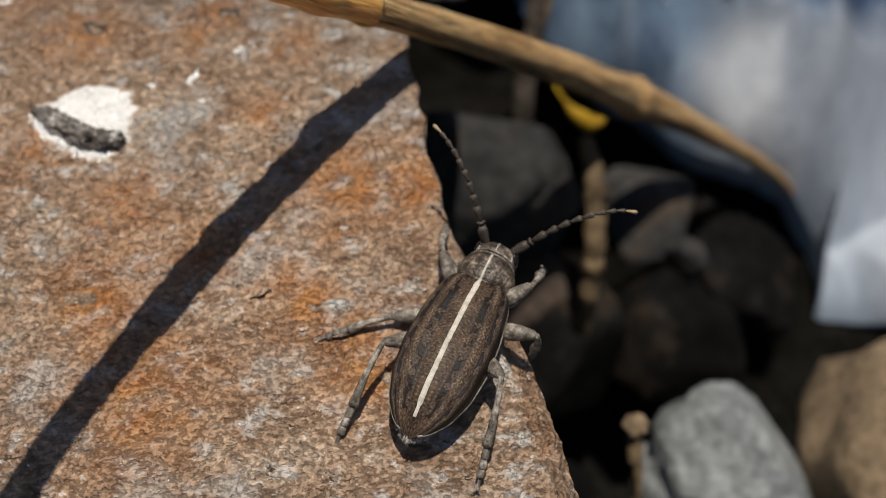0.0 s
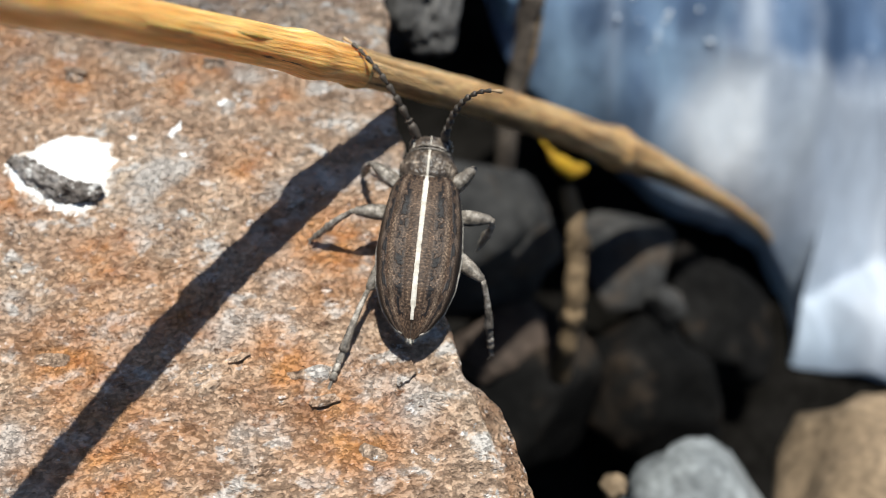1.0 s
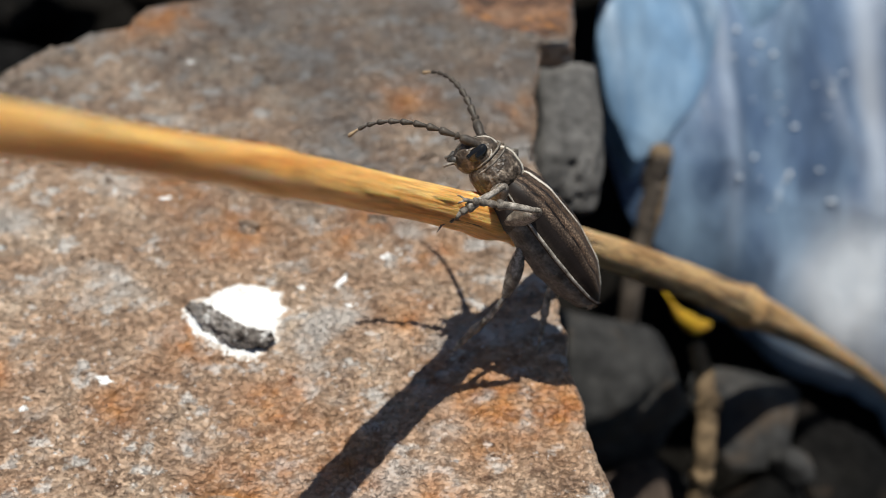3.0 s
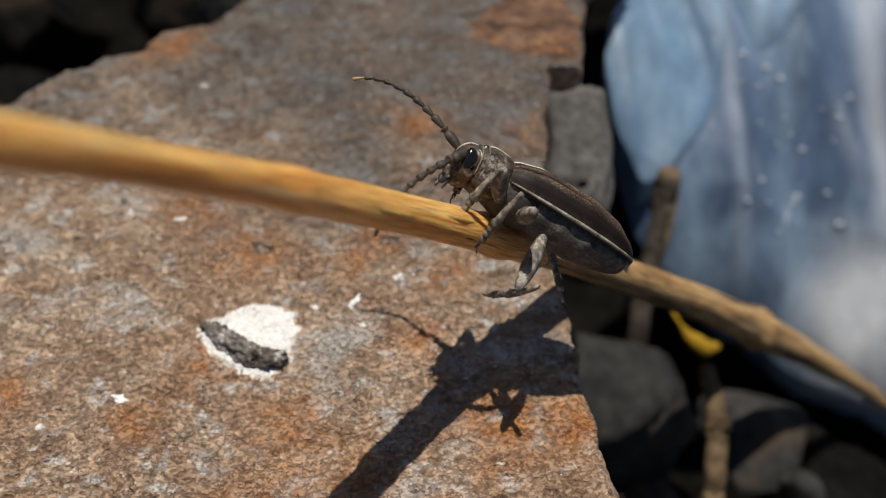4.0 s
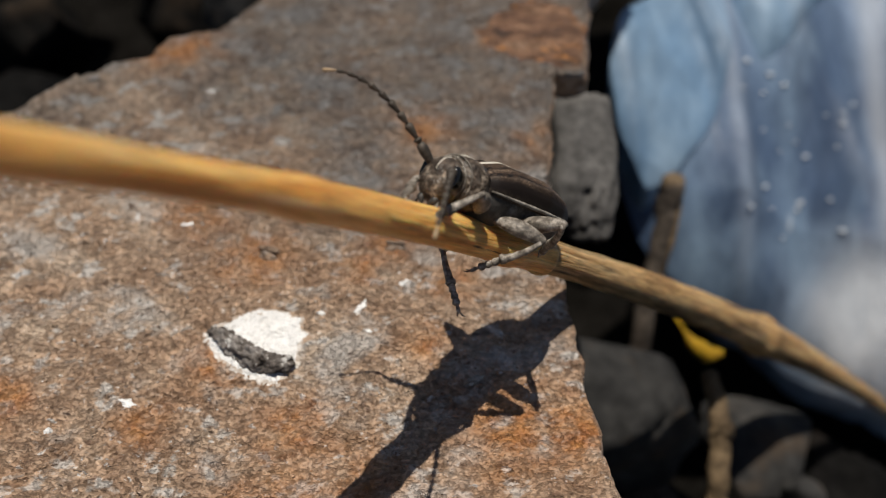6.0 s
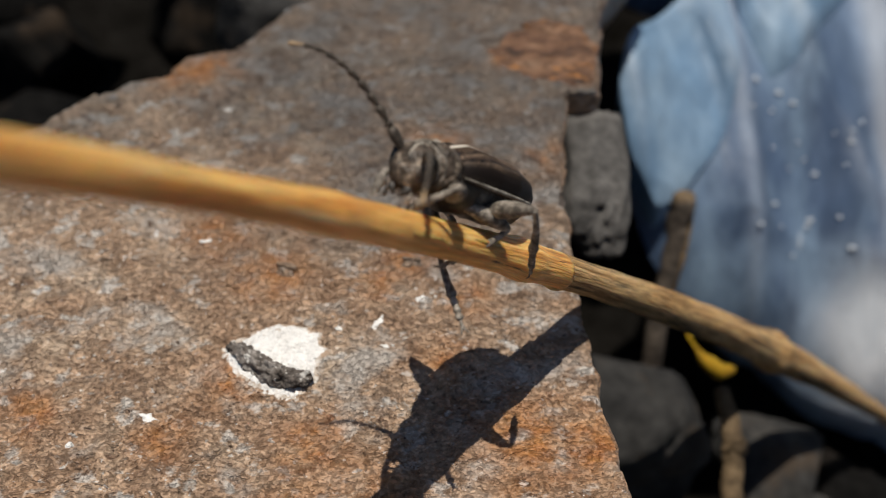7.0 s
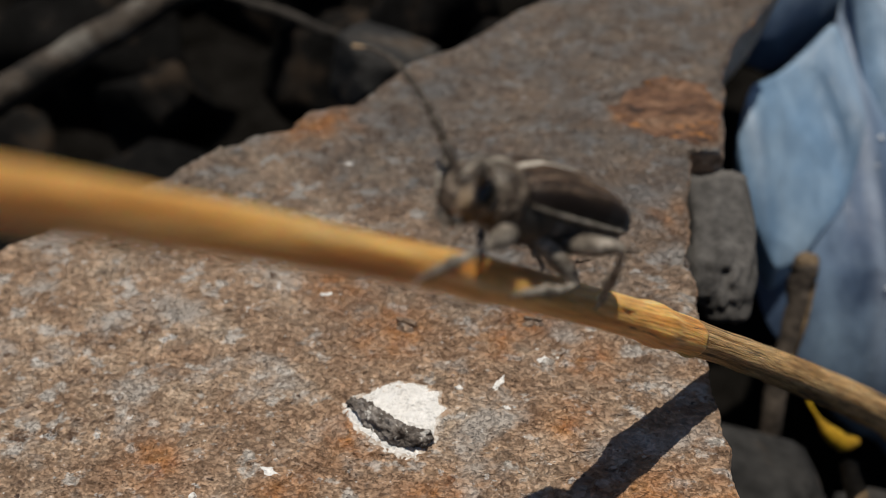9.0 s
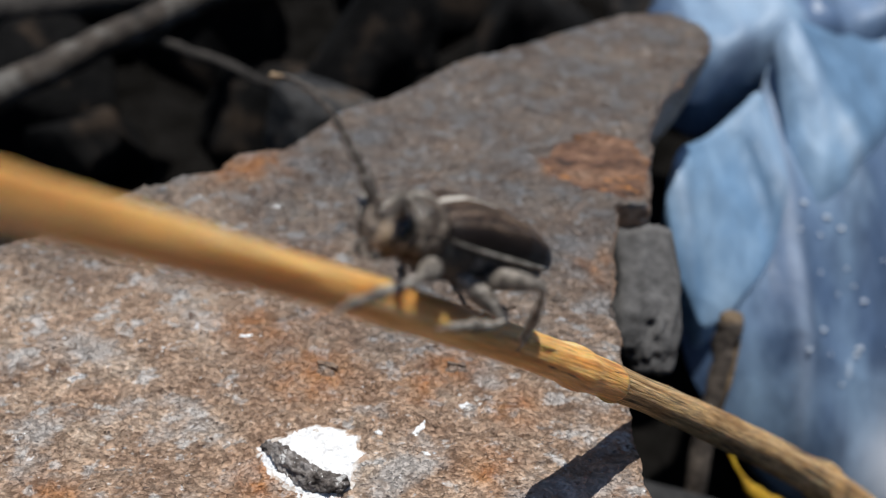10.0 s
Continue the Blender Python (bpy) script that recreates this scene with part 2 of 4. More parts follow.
def blob(size, centre=(0, 0, 0), rough=0.0, grain=1.0, seed=0, level=3, bm=None, shape=None):
    """An ellipsoid with an uneven skin."""
    made = bmesh.new()
    bmesh.ops.create_icosphere(made, subdivisions=level, radius=1)
    for v in made.verts:
        n = v.co.normalized()
        k = 1 + rough * (noise.fractal(n * grain + Vector((seed * 7.3, seed, 0)), 1.0, 2.0, 4))
        v.co = Vector((n.x * size[0] * k, n.y * size[1] * k, n.z * size[2] * k))
        if shape:
            v.co = shape(v.co)
        v.co += Vector(centre)
    if bm is None:
        return made
    me = bpy.data.meshes.new("join")
    made.to_mesh(me)
    made.free()
    bm.from_mesh(me)
    bpy.data.meshes.remove(me)
    return bm


def table(rows, at):
    """Linear reading of rows of (key, value)."""
    return float(np.interp(at, [r[0] for r in rows], [r[1] for r in rows]))


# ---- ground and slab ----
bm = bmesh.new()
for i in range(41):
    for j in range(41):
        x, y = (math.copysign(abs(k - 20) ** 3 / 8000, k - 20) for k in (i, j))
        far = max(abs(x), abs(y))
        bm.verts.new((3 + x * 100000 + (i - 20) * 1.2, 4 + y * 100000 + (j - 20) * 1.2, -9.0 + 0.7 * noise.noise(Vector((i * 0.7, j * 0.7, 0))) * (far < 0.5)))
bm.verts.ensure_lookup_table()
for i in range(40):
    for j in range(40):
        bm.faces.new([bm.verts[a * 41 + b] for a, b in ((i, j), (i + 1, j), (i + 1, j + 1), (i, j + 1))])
tagged(part("ground", bm, SOIL), "dark gritty soil under the stones, with shade in its colour", "ground", kind="structure")

RIGHT = [(-9, 5.6), (-7, 4.9), (-3.25, 3.58), (-2.75, 3.45), (-2.3, 3.34), (-1.8, 3.22), (-1.4, 3.11), (-0.9, 3.01), (-0.38, 2.95), (0.0, 2.91), (0.41, 2.88), (2.0, 2.84),
         (2.75, 2.92), (3.40, 3.0), (3.44, 3.31), (3.73, 3.39), (4.8, 3.48), (5.69, 3.73), (6.59, 4.3), (7.3, 4.58), (7.7, 4.5), (8.0, 4.2)]
LEFT = [(-9, -7.5), (-2.5, -7.0), (-0.5, -6.0), (1.0, -4.4), (1.64, -3.84), (1.85, -3.66), (2.4, -3.0), (2.9, -2.45), (3.34, -2.02), (3.65, -1.59), (3.73, -1.3), (4.05, -1.15), (4.2, -0.6), (5.04, -0.15),
        (5.48, 0.48), (6.3, 1.13), (6.74, 1.85), (7.28, 2.62), (7.84, 3.35), (8.0, 4.0)]
RUST = [(0.22, 0.85, 0.36), (1.65, 2.55, 0.34), (2.72, 2.42, 0.24), (-0.8, 3.9, 0.35), (2.35, -0.85, 0.42), (0.77, -0.87, 0.28), (0.04, -0.28, 0.26), (-1.44, -0.61, 0.26), (2.92, -0.9, 0.3), (-0.37, -0.84, 0.2),
        (1.29, -1.31, 0.28), (2.78, 4.45, 0.2), (2.35, 4.07, 0.2), (3.2, 3.68, 0.16), (2.9, 4.1, 0.22), (3.15, 4.2, 0.16), (-0.36, 1.37, 0.28), (1.2, 0.75, 0.22), (1.45, 0.98, 0.2), (0.6, -1.6, 0.35), (1.0, -2.4, 0.5),
        (2.5, -2.3, 0.4), (1.75, -0.1, 0.2), (-1.2, 3.7, 0.22), (-1.5, -2.0, 0.6), (2.0, -1.75, 0.3), (0.3, 1.75, 0.25), (1.95, 0.55, 0.2)]


LATTICE = np.random.RandomState(11).uniform(-1, 1, (256, 256))


def smooth_noise(x, y, seed=0):
    """Smooth noise from -1 to 1 on arrays of places."""
    x, y = x + seed * 17.31, y + seed * 9.17
    i, j = np.floor(x).astype(int), np.floor(y).astype(int)
    u, v = x - i, y - j
    u, v = u * u * u * (u * (u * 6 - 15) + 10), v * v * v * (v * (v * 6 - 15) + 10)
    a, b, c, d = (LATTICE[(i + p) % 256, (j + q) % 256] for p, q in ((0, 0), (1, 0), (0, 1), (1, 1)))
    return (a + (b - a) * u) * (1 - v) + (c + (d - c) * u) * v


def layered(x, y, seed, octaves=4, gain=0.5):
    """Several octaves of the noise, each turned against the one before."""
    total, weight = 0.0, 1.0
    for k in range(octaves):
        total = total + weight * smooth_noise(x, y, seed + k)
        x, y, weight = 1.62 * x + 1.18 * y, 1.62 * y - 1.18 * x, weight * gain
    return total


def terraces(h, steep):
    """Flat treads with a sharp riser."""
    low = np.floor(h)
    r = np.clip((h - low) / steep, 0, 1)
    return low + r * r * (3 - 2 * r)


def slab_height(x, y):
    """The slab's skin: broad waves, sheets that have flaked off, scales and grit."""
    x, y = np.asarray(x, float), np.asarray(y, float)
    bend, turn = 0.16 * layered(x * 2.3, y * 2.3, 3, 3), 0.13 * layered(x * 2.3, y * 2.3, 8, 3)
    u, v = x + bend, y + turn
    waves = 0.018 * smooth_noise(x * 0.55, y * 0.55, 21) + 0.012 * smooth_noise(x * 1.7, y * 1.7, 22)
    sheets = 0.018 * terraces(1.6 * layered(u * 0.75, v * 1.35, 31, 4, 0.55), 0.07)
    flaky = np.clip(0.62 + 0.55 * layered(x * 0.8, y * 0.8, 41, 3), 0.12, 1.0)
    scales = 0.0145 * terraces(1.5 * layered(u * 3.1, v * 5.0, 51, 4, 0.55), 0.12)
    fine = 0.0065 * terraces(1.4 * layered(u * 9.0, v * 10.8, 61, 3, 0.6), 0.3)
    pits = -0.030 * np.clip(layered(u * 3.4, v * 5.2, 71, 3) - 0.62, 0, 0.5)
    return waves + sheets + flaky * (scales + fine) + pits


def slab():
    ys = np.concatenate([np.arange(-9, -3.6, 0.09), np.arange(-3.6, 4.6, 0.0145), np.arange(4.6, 8.0, 0.03), [8.0]])
    verts, faces, rust, far_grey = [], [], [], []
    columns, outer = 430, 50
    share = np.linspace(0, 1, columns - outer + 1)
    width = columns + 11
    for row, y in enumerate(ys):
        right = table(RIGHT, y) + 0.035 * noise.fractal(Vector((3, y * 2.5, 0)), 1, 2, 4) + 0.012 * noise.fractal(Vector((9, y * 11, 0)), 1, 2, 3)
        left = table(LEFT, y) + 0.05 * noise.fractal(Vector((7, y * 1.5, 4)), 1, 2, 4) + 0.015 * noise.fractal(Vector((2, y * 9, 4)), 1, 2, 3)
        right = max(right, left + 0.02)
        middle = max(left + (right - left) * 0.1, min(-2.6, right - 0.5))
        xs = np.concatenate([np.linspace(left, middle, outer, endpoint=False), middle + (right - middle) * share])
        zs = slab_height(xs, np.full_like(xs, y))
        # the rim is worn round
        worn = np.minimum(xs - left, right - xs)
        zs = zs - 0.022 * np.clip(1 - worn / 0.07, 0, 1) ** 2
        deep = -1.25
        for k, (out, z) in enumerate(((-0.35, deep), (-0.1, -0.8), (0.06, -0.35), (0.05, -0.12), (0.03, -0.045))):
            verts.append((left - out - 0.06 * noise.noise(Vector((y * 3, k * 3.1, 1))), y, z))
        verts += [(x, y, z) for x, z in zip(xs.tolist(), zs.tolist())]
        for k, (out, z) in enumerate(((0.015, -0.045), (0.02, -0.12), (0.0, -0.35), (-0.12, -0.8), (-0.35, deep))):
            ledge = 0.15 * min(1, max(0, (-1.85 - y) / 0.25)) * (k > 0)
            verts.append((right + out + 0.06 * noise.noise(Vector((y * 3, k * 3.1, 5))) + ledge, y, z))
        spots = np.minimum(1.0, sum(np.exp(-(((xs - a) ** 2 + (y - b) ** 2) / (r * r))) for a, b, r in RUST))
        rust += [0.0] * 5 + spots.tolist() + [0.3] * 5
        # greyer and darker towards the far right, unevenly
        far_grey += [0.0] * 5 + np.clip((y + 0.28 * xs - 0.55) / 2.7 + 0.35 * layered(xs * 0.9, np.full_like(xs, y * 0.9), 81, 2), 0, 1).tolist() + [0.0] * 5
        if row:
            n = row * width
            faces += [(n - width + k, n - width + k + 1, n + k + 1, n + k) for k in range(width - 1)]
            faces.append((n - 1, n - width, n, n + width - 1))
    faces += [tuple(range(width))[::-1], tuple(range(len(verts) - width, len(verts)))]
    me = bpy.data.meshes.new("stone_slab")
    me.from_pydata((np.array(verts) * S).tolist(), [], faces)
    for name, values in (("rust", rust), ("far_grey", far_grey)):
        me.attributes.new(name, "FLOAT", "POINT").data.foreach_set("value", values)
    me.polygons.foreach_set("use_smooth", [True] * len(me.polygons))
    me.materials.append(SLAB)
    return tagged(new("stone_slab", me), "flat rusty brown stone slab with orange stains, sunlit", "stone slab")


slab()


def patch(outline, lift, drop=0.01, wobble=0.02, seed=0, steps=10, bulge=0.02):
    """A thin crust on the slab with an uneven rim."""
    bm = bmesh.new()
    cx, cy = (sum(p[k] for p in outline) / len(outline) for k in (0, 1))
    dense = []
    for (x0, y0), (x1, y1) in zip(outline, outline[1:] + outline[:1]):
        for s in range(8):
            x, y = x0 + (x1 - x0) * s / 8, y0 + (y1 - y0) * s / 8
            w = wobble * noise.fractal(Vector((x * 9, y * 9, seed)), 1, 2, 4)
            dense.append((x + (x - cx) * w * 3, y + (y - cy) * w * 3))
    rings = []
    for k in range(steps + 1):
        s = k / steps
        ring = []
        for x, y in dense:
            px, py = cx + (x - cx) * s, cy + (y - cy) * s
            z = slab_height(px, py) + lift + bulge * (1 - s ** 3) * (0.7 + 0.6 * noise.noise(Vector((px * 6, py * 6, seed + 3)))) - (drop + lift if k == steps else 0)
            ring.append((px, py, z))
        rings.append([bm.verts.new(c) for c in ring] if k else [bm.verts.new(ring[0])])
    n = len(dense)
    for k in range(n):
        bm.faces.new((rings[0][0], rings[1][k], rings[1][(k + 1) % n]))
    for a, b in zip(rings[1:], rings[2:]):
        for k in range(n):
            bm.faces.new((a[k], b[k], b[(k + 1) % n], a[(k + 1) % n]))
    bmesh.ops.recalc_face_normals(bm, faces=bm.faces)
    return bm


def dropping():
    thing = tagged(new("bird_dropping"), "dried white and dark bird dropping stuck on the slab", "bird dropping")
    part("white_crust", patch([(-0.08, 0.06), (0.10, 0.17), (0.3, 0.26), (0.57, 0.25), (0.72, 0.17), (0.74, 0.06), (0.81, 0.0), (0.74, -0.1), (0.72, -0.27), (0.6, -0.47), (0.48, -0.43), (0.33, -0.42), (0.14, -0.29), (0.0, -0.11)],
                              0.008, seed=2, bulge=0.015, wobble=0.018), CHALK, thing, "chalky white crust")
    smear = [(-0.10, 0.065), (0.09, 0.19), (0.3, 0.28), (0.58, 0.27), (0.75, 0.18), (0.77, 0.065), (0.87, 0.0), (0.77, -0.11), (0.745, -0.285), (0.61, -0.50), (0.47, -0.465), (0.31, -0.445), (0.12, -0.315), (-0.025, -0.12)]
    part("thin_smear", patch(smear, 0.003, seed=2, bulge=0.004, wobble=0.035), SMEAR, thing, "thin greyish white smear")
    # the dark roll lies on the crust's near side
    line = [(0.0, 0.045), (0.12, -0.05), (0.28, -0.20), (0.45, -0.29), (0.62, -0.30), (0.70, -0.26)]
    path, fat = [], []
    for k in range(121):
        s = k / 120 * 5
        i = min(4, int(s))
        x, y = (line[i][a] + (line[i + 1][a] - line[i][a]) * (s - i) for a in (0, 1))
        path.append((x, y, slab_height(x, y) + 0.03))
        fat.append(0.088 * math.sin(math.pi * (0.10 + 0.82 * k / 120)) ** 0.7)
    for _ in range(24):
        path = [path[0]] + [tuple((path[k - 1][a] + path[k][a] + path[k + 1][a]) / 3 for a in range(3)) for k in range(1, 120)] + [path[-1]]
    bm = tube(path, fat, 56, lambda a, s: 0.030 * noise.ridged_multi_fractal(Vector((math.cos(a) * 1.1, math.sin(a) * 1.1, s * 9)), 0.9, 2.1, 5, 1.0, 2.0) + 0.014 * noise.noise(Vector((math.cos(a) * 3, math.sin(a) * 3, s * 26))) - 0.035)
    part("dark_crust", bm, GRIT, thing, "dark cracked gritty roll")


dropping()


def fleck(x, y, long, wide, turn, seed, crumbs=2):
    """A ragged smear of chalk with a few crumbs round it."""
    rng = random.Random(seed)
    c, s = math.cos(turn), math.sin(turn)

    def ragged(cx, cy, a, b):
        outline = []
        for k in range(11):
            angle = math.tau * k / 11
            r = rng.uniform(0.55, 1.15)
            u, v = a * r * math.cos(angle), b * r * math.sin(angle)
            outline.append((cx + u * c - v * s, cy + u * s + v * c))
        return patch(outline, 0.003, seed=seed, steps=3, bulge=0.006, wobble=0.1)

    thing = tagged(part("white_fleck", ragged(x, y, long, wide), CHALK), "small chalky white fleck on the slab", "fleck", "white flecks")
    for _ in range(crumbs):
        angle, r = rng.uniform(0, math.tau), rng.uniform(1.2, 1.7)
        part("crumb", ragged(x + long * r * math.cos(angle), y + wide * 1.5 * r * math.sin(angle), long * rng.uniform(0.12, 0.28), wide * rng.uniform(0.2, 0.4)), SMEAR, thing, "greyish chalk crumb")
    return thing


for n, (x, y, long, wide, turn, crumbs) in enumerate(((0.87, 0.21, 0.045, 0.03, 0.0, 0), (1.19, 0.265, 0.115, 0.04, 1.0, 1), (1.54, 0.53, 0.085, 0.05, 0.3, 4), (-0.51, -0.66, 0.085, 0.06, -0.6, 4),
                                                      (1.27, 0.02, 0.06, 0.035, -0.5, 3), (-0.52, 3.16, 0.05, 0.03, 0.4, 6), (-0.42, 1.25, 0.09, 0.035, 0.3, 3), (-1.05, -0.9, 0.05, 0.03, 0.5, 2))):
    fleck(x, y, long, wide, turn, 5 + n, crumbs)


def weathered(ob):
    """Gives a loose piece the slab's greying at its place."""
    values = []
    for v in ob.data.vertices:
        x, y = v.co.x / S, v.co.y / S
        values.append(float(np.clip((y + 0.28 * x - 0.55) / 2.7 + 0.1, 0, 1)))
    ob.data.attributes.new("far_grey", "FLOAT", "POINT").data.foreach_set("value", values)
    return ob


def flake(x, y, long, wide, turn, seed):
    c, s = math.cos(turn), math.sin(turn)
    rng = random.Random(seed)
    outline = []
    for k in range(9):
        a = math.tau * k / 9
        r = rng.uniform(0.75, 1.1)
        px, py = long * r * math.cos(a), wide * r * math.sin(a)
        outline.append((x + px * c - py * s, y + px * s + py * c))
    thing = part("stone_flake", patch(outline, 0.022, drop=0.0, wobble=0.08, seed=seed, steps=4, bulge=0.004), SLAB)
    return tagged(weathered(thing), "thin rusty stone flake lying loose on the slab", "stone flake", "loose stone flakes")


for n, (x, y, long, wide, turn) in enumerate(((0.33, 2.86, 0.24, 0.05, 0.1), (0.20, 2.95, 0.12, 0.07, 1.3), (0.34, 0.88, 0.10, 0.05, -0.4), (1.45, 0.92, 0.10, 0.04, 0.1), (1.85, -0.62, 0.12, 0.06, 0.4),
                                              (2.25, -1.85, 0.16, 0.06, 0.0), (1.55, -1.9, 0.10, 0.05, 0.6), (0.55, 3.75, 0.25, 0.045, 0.7), (0.95, 1.75, 0.10, 0.05, 0.2), (2.35, 1.9, 0.09, 0.05, 0.3),
                                              (2.6, -2.4, 0.12, 0.06, -0.3), (-0.6, 0.9, 0.12, 0.05, 0.2), (-1.2, -0.4, 0.14, 0.06, 0.5), (0.5, -1.6, 0.13, 0.06, -0.2), (3.05, -2.0, 0.12, 0.07, 1.2), (2.2, 4.4, 0.22, 0.07, 0.2))):
    flake(x, y, long, wide, turn, 20 + n)


def chip(x, y, long, wide, turn, lift, seed):
    """A splinter of the slab's skin that has come loose and gapes towards its near side."""
    rng = random.Random(seed)
    bm = bmesh.new()
    top, low = [], []
    c, s = math.cos(turn), math.sin(turn)
    for k in range(14):
        a = math.tau * k / 14
        r = rng.uniform(0.72, 1.12)
        u, v = long * r * math.cos(a), wide * r * math.sin(a)
        px, py = x + u * c - v * s, y + u * s + v * c
        z = slab_height(px, py) + 0.003 + 0.5 * lift * max(0.0, 0.5 - 0.5 * v / wide) ** 1.5
        top.append(bm.verts.new((px, py, z + 0.01)))
        low.append(bm.verts.new((px, py, z)))
    n = len(top)
    for ring, flip in ((top, 1), (low, -1)):
        middle = bm.verts.new(sum((v.co for v in ring), Vector()) / n + Vector((0, 0, 0.006)))
        for k in range(n):
            bm.faces.new((middle, ring[k], ring[(k + 1) % n])[::flip])
    for k in range(n):
        bm.faces.new((top[k], low[k], low[(k + 1) % n], top[(k + 1) % n]))
    bmesh.ops.recalc_face_normals(bm, faces=bm.faces)
    return tagged(weathered(part("stone_chip", bm, SLAB, smooth=False)), "small loose rusty splinter of the slab's skin", "stone chip", "loose stone chips")


for n, (x, y, long, wide, turn, lift) in enumerate(((0.36, 0.93, 0.10, 0.045, -0.35, 0.07), (1.45, 0.97, 0.09, 0.04, 0.05, 0.06), (2.10, -0.45, 0.09, 0.04, 0.3, 0.05),
                                                    (2.30, -2.05, 0.12, 0.05, 0.1, 0.06), (1.75, -1.7, 0.08, 0.035, 0.4, 0.045), (2.85, -1.9, 0.10, 0.045, 0.8, 0.06), (1.9, 1.75, 0.08, 0.04, -0.3, 0.045))):
    chip(x, y, long, wide, turn, lift, 60 + n)


RUSTY = mat("flaking_rust", [(0.32, (0.07, 0.038, 0.025)), (0.46, (0.15, 0.078, 0.046)), (0.58, (0.22, 0.12, 0.07)), (0.70, (0.30, 0.19, 0.125))], scale=3.0, fine=12, fine_amount=0.4, stretch=(0.7, 1.6, 1), bump=1.0, bump_scale=9, depth=0.05, grit=0.2, rough=0.6, spots=(((0.46, 0.2, 0.06), 3.5, 0.59, 0.07), ((0.04, 0.024, 0.018), 5.0, 0.62, 0.05)))
for n, (lift, outline) in enumerate(((0.012, [(2.19, 4.18), (2.42, 4.5), (2.76, 4.72), (3.2, 4.68), (3.40, 4.42), (3.36, 3.9), (3.32, 3.58), (3.08, 3.52), (2.74, 3.6), (2.33, 3.92)]),
                                     (0.03, [(2.55, 3.93), (2.8, 4.02), (3.05, 3.93), (3.33, 3.84), (3.33, 3.6), (3.1, 3.54), (2.8, 3.62)]), (0.034, [(2.6, 4.62), (2.85, 4.75), (3.05, 4.66), (2.95, 4.52), (2.7, 4.5)]))):
    tagged(part("rust_scale", patch(outline, lift, drop=0.004, wobble=0.06, seed=90 + n, steps=8, bulge=0.012), RUSTY), "flaking orange-brown rust scale on the slab's far corner", "rust scale", "rust scales")


# ---- dry stalk that leans on the slab's edge ----
def stalk_point(u):
    p = Vector((4.12 + 5.158 * u + 1.42 * u * u + 0.014 * u ** 3, 1.328 + 3.738 * u + 0.189 * u * u + 0.306 * u ** 3, -1.143 - 6.623 * u - 1.715 * u * u - 0.526 * u ** 3))
    p = p.lerp(Vector((2.1, -4.7, 6.0)), 0.24 * max(0.0, u - 0.25))
    return p + Vector((-0.15, -1.2, -0.9)) * max(0.0, u - 0.9) ** 2 * 3


def stalk_radius(u):
    return (1 + 0.20 * math.exp(-((u - 0.22) / 0.3) ** 2)) * (0.163 + 0.075 * u - 0.03 * u * max(0.0, u)) * (1 + 0.6 * max(0.0, -u - 0.78)) * (1 - 0.72 * min(1.0, max(0.0, (u - 0.33) / 0.8)))


def flattened(bm, us, sides, amount):
    """Spreads a tube along the stalk sideways, level with the ground."""
    bm.verts.ensure_lookup_table()
    for i, u in enumerate(us):
        p = stalk_point(u)
        level = (stalk_point(u + 0.01) - p).cross(Vector((0, 0, 1))).normalized()
        for v in bm.verts[i * sides:(i + 1) * sides]:
            v.co += level * (v.co - p).dot(level) * amount
    return bm


def stalk():
    thing = tagged(new("dry_stalk"), "dry straw-coloured plant stalk leaning over the slab's edge", "plant stalk")
    us = np.linspace(-0.43, 1.1, 320)
    bm = tube([stalk_point(u) for u in us],
              [stalk_radius(u) - 0.014 + 0.05 * math.exp(-((u - 0.275) / 0.022) ** 2) + 0.012 * noise.noise(Vector((u * 14, 0, 2))) for u in us], 28,
              lambda a, s: 0.006 * noise.fractal(Vector((math.cos(a) * 3, math.sin(a) * 3, s * 0.8)), 1, 2, 3))
    part("stem", flattened(bm, us, 28, 0.15), BARE, thing, "greyish weathered bare stem")
    us = np.linspace(-1.3, -0.325, 240)
    bm = tube([stalk_point(u) for u in us],
              [stalk_radius(u) - 0.004 - 0.012 * max(0, -u - 0.5) + 0.022 * math.exp(-((u + 0.40) / 0.02) ** 2) + 0.018 * math.exp(-((u + 0.70) / 0.03) ** 2) + 0.012 * noise.noise(Vector((u * 9, 3, 2))) for u in us], 28,
              lambda a, s: 0.007 * noise.fractal(Vector((math.cos(a) * 2.5, math.sin(a) * 2.5, s * 0.7)), 1, 2, 3))
    sheath = part("leaf_sheath", flattened(bm, us, 28, 0.24), STRAW, thing, "golden straw sheath")
    # torn slivers of the sheath that stand off it: where, which way round, length, lift
    for at, turn, length, lift in ((-0.69, -1.9, 0.10, 0.035), (-0.635, 1.3, 0.09, 0.03), (-0.52, 0.9, 0.06, 0.02), (-0.44, -2.2, 0.05, 0.025), (-0.36, 2.4, 0.05, 0.02), (-0.345, -1.2, 0.04, 0.02), (-0.86, -1.5, 0.08, 0.02)):
        path, fat = [], []
        for k in range(13):
            u = at + length * k / 12
            p, way = stalk_point(u), (stalk_point(u + 0.01) - stalk_point(u)).normalized()
            side = way.cross(Vector((0, 0, 1))).normalized()
            out = side * math.sin(turn) + way.cross(side) * -math.cos(turn)
            path.append(p + out * (stalk_radius(u) - 0.004 + lift * math.sin(math.pi * k / 12) ** 1.5))
            fat.append(0.003 + 0.012 * math.sin(math.pi * (0.1 + 0.8 * k / 12)))
        part("sheath_flap", tube(path, fat, 7), STRAW, sheath, "torn straw sliver")


stalk()


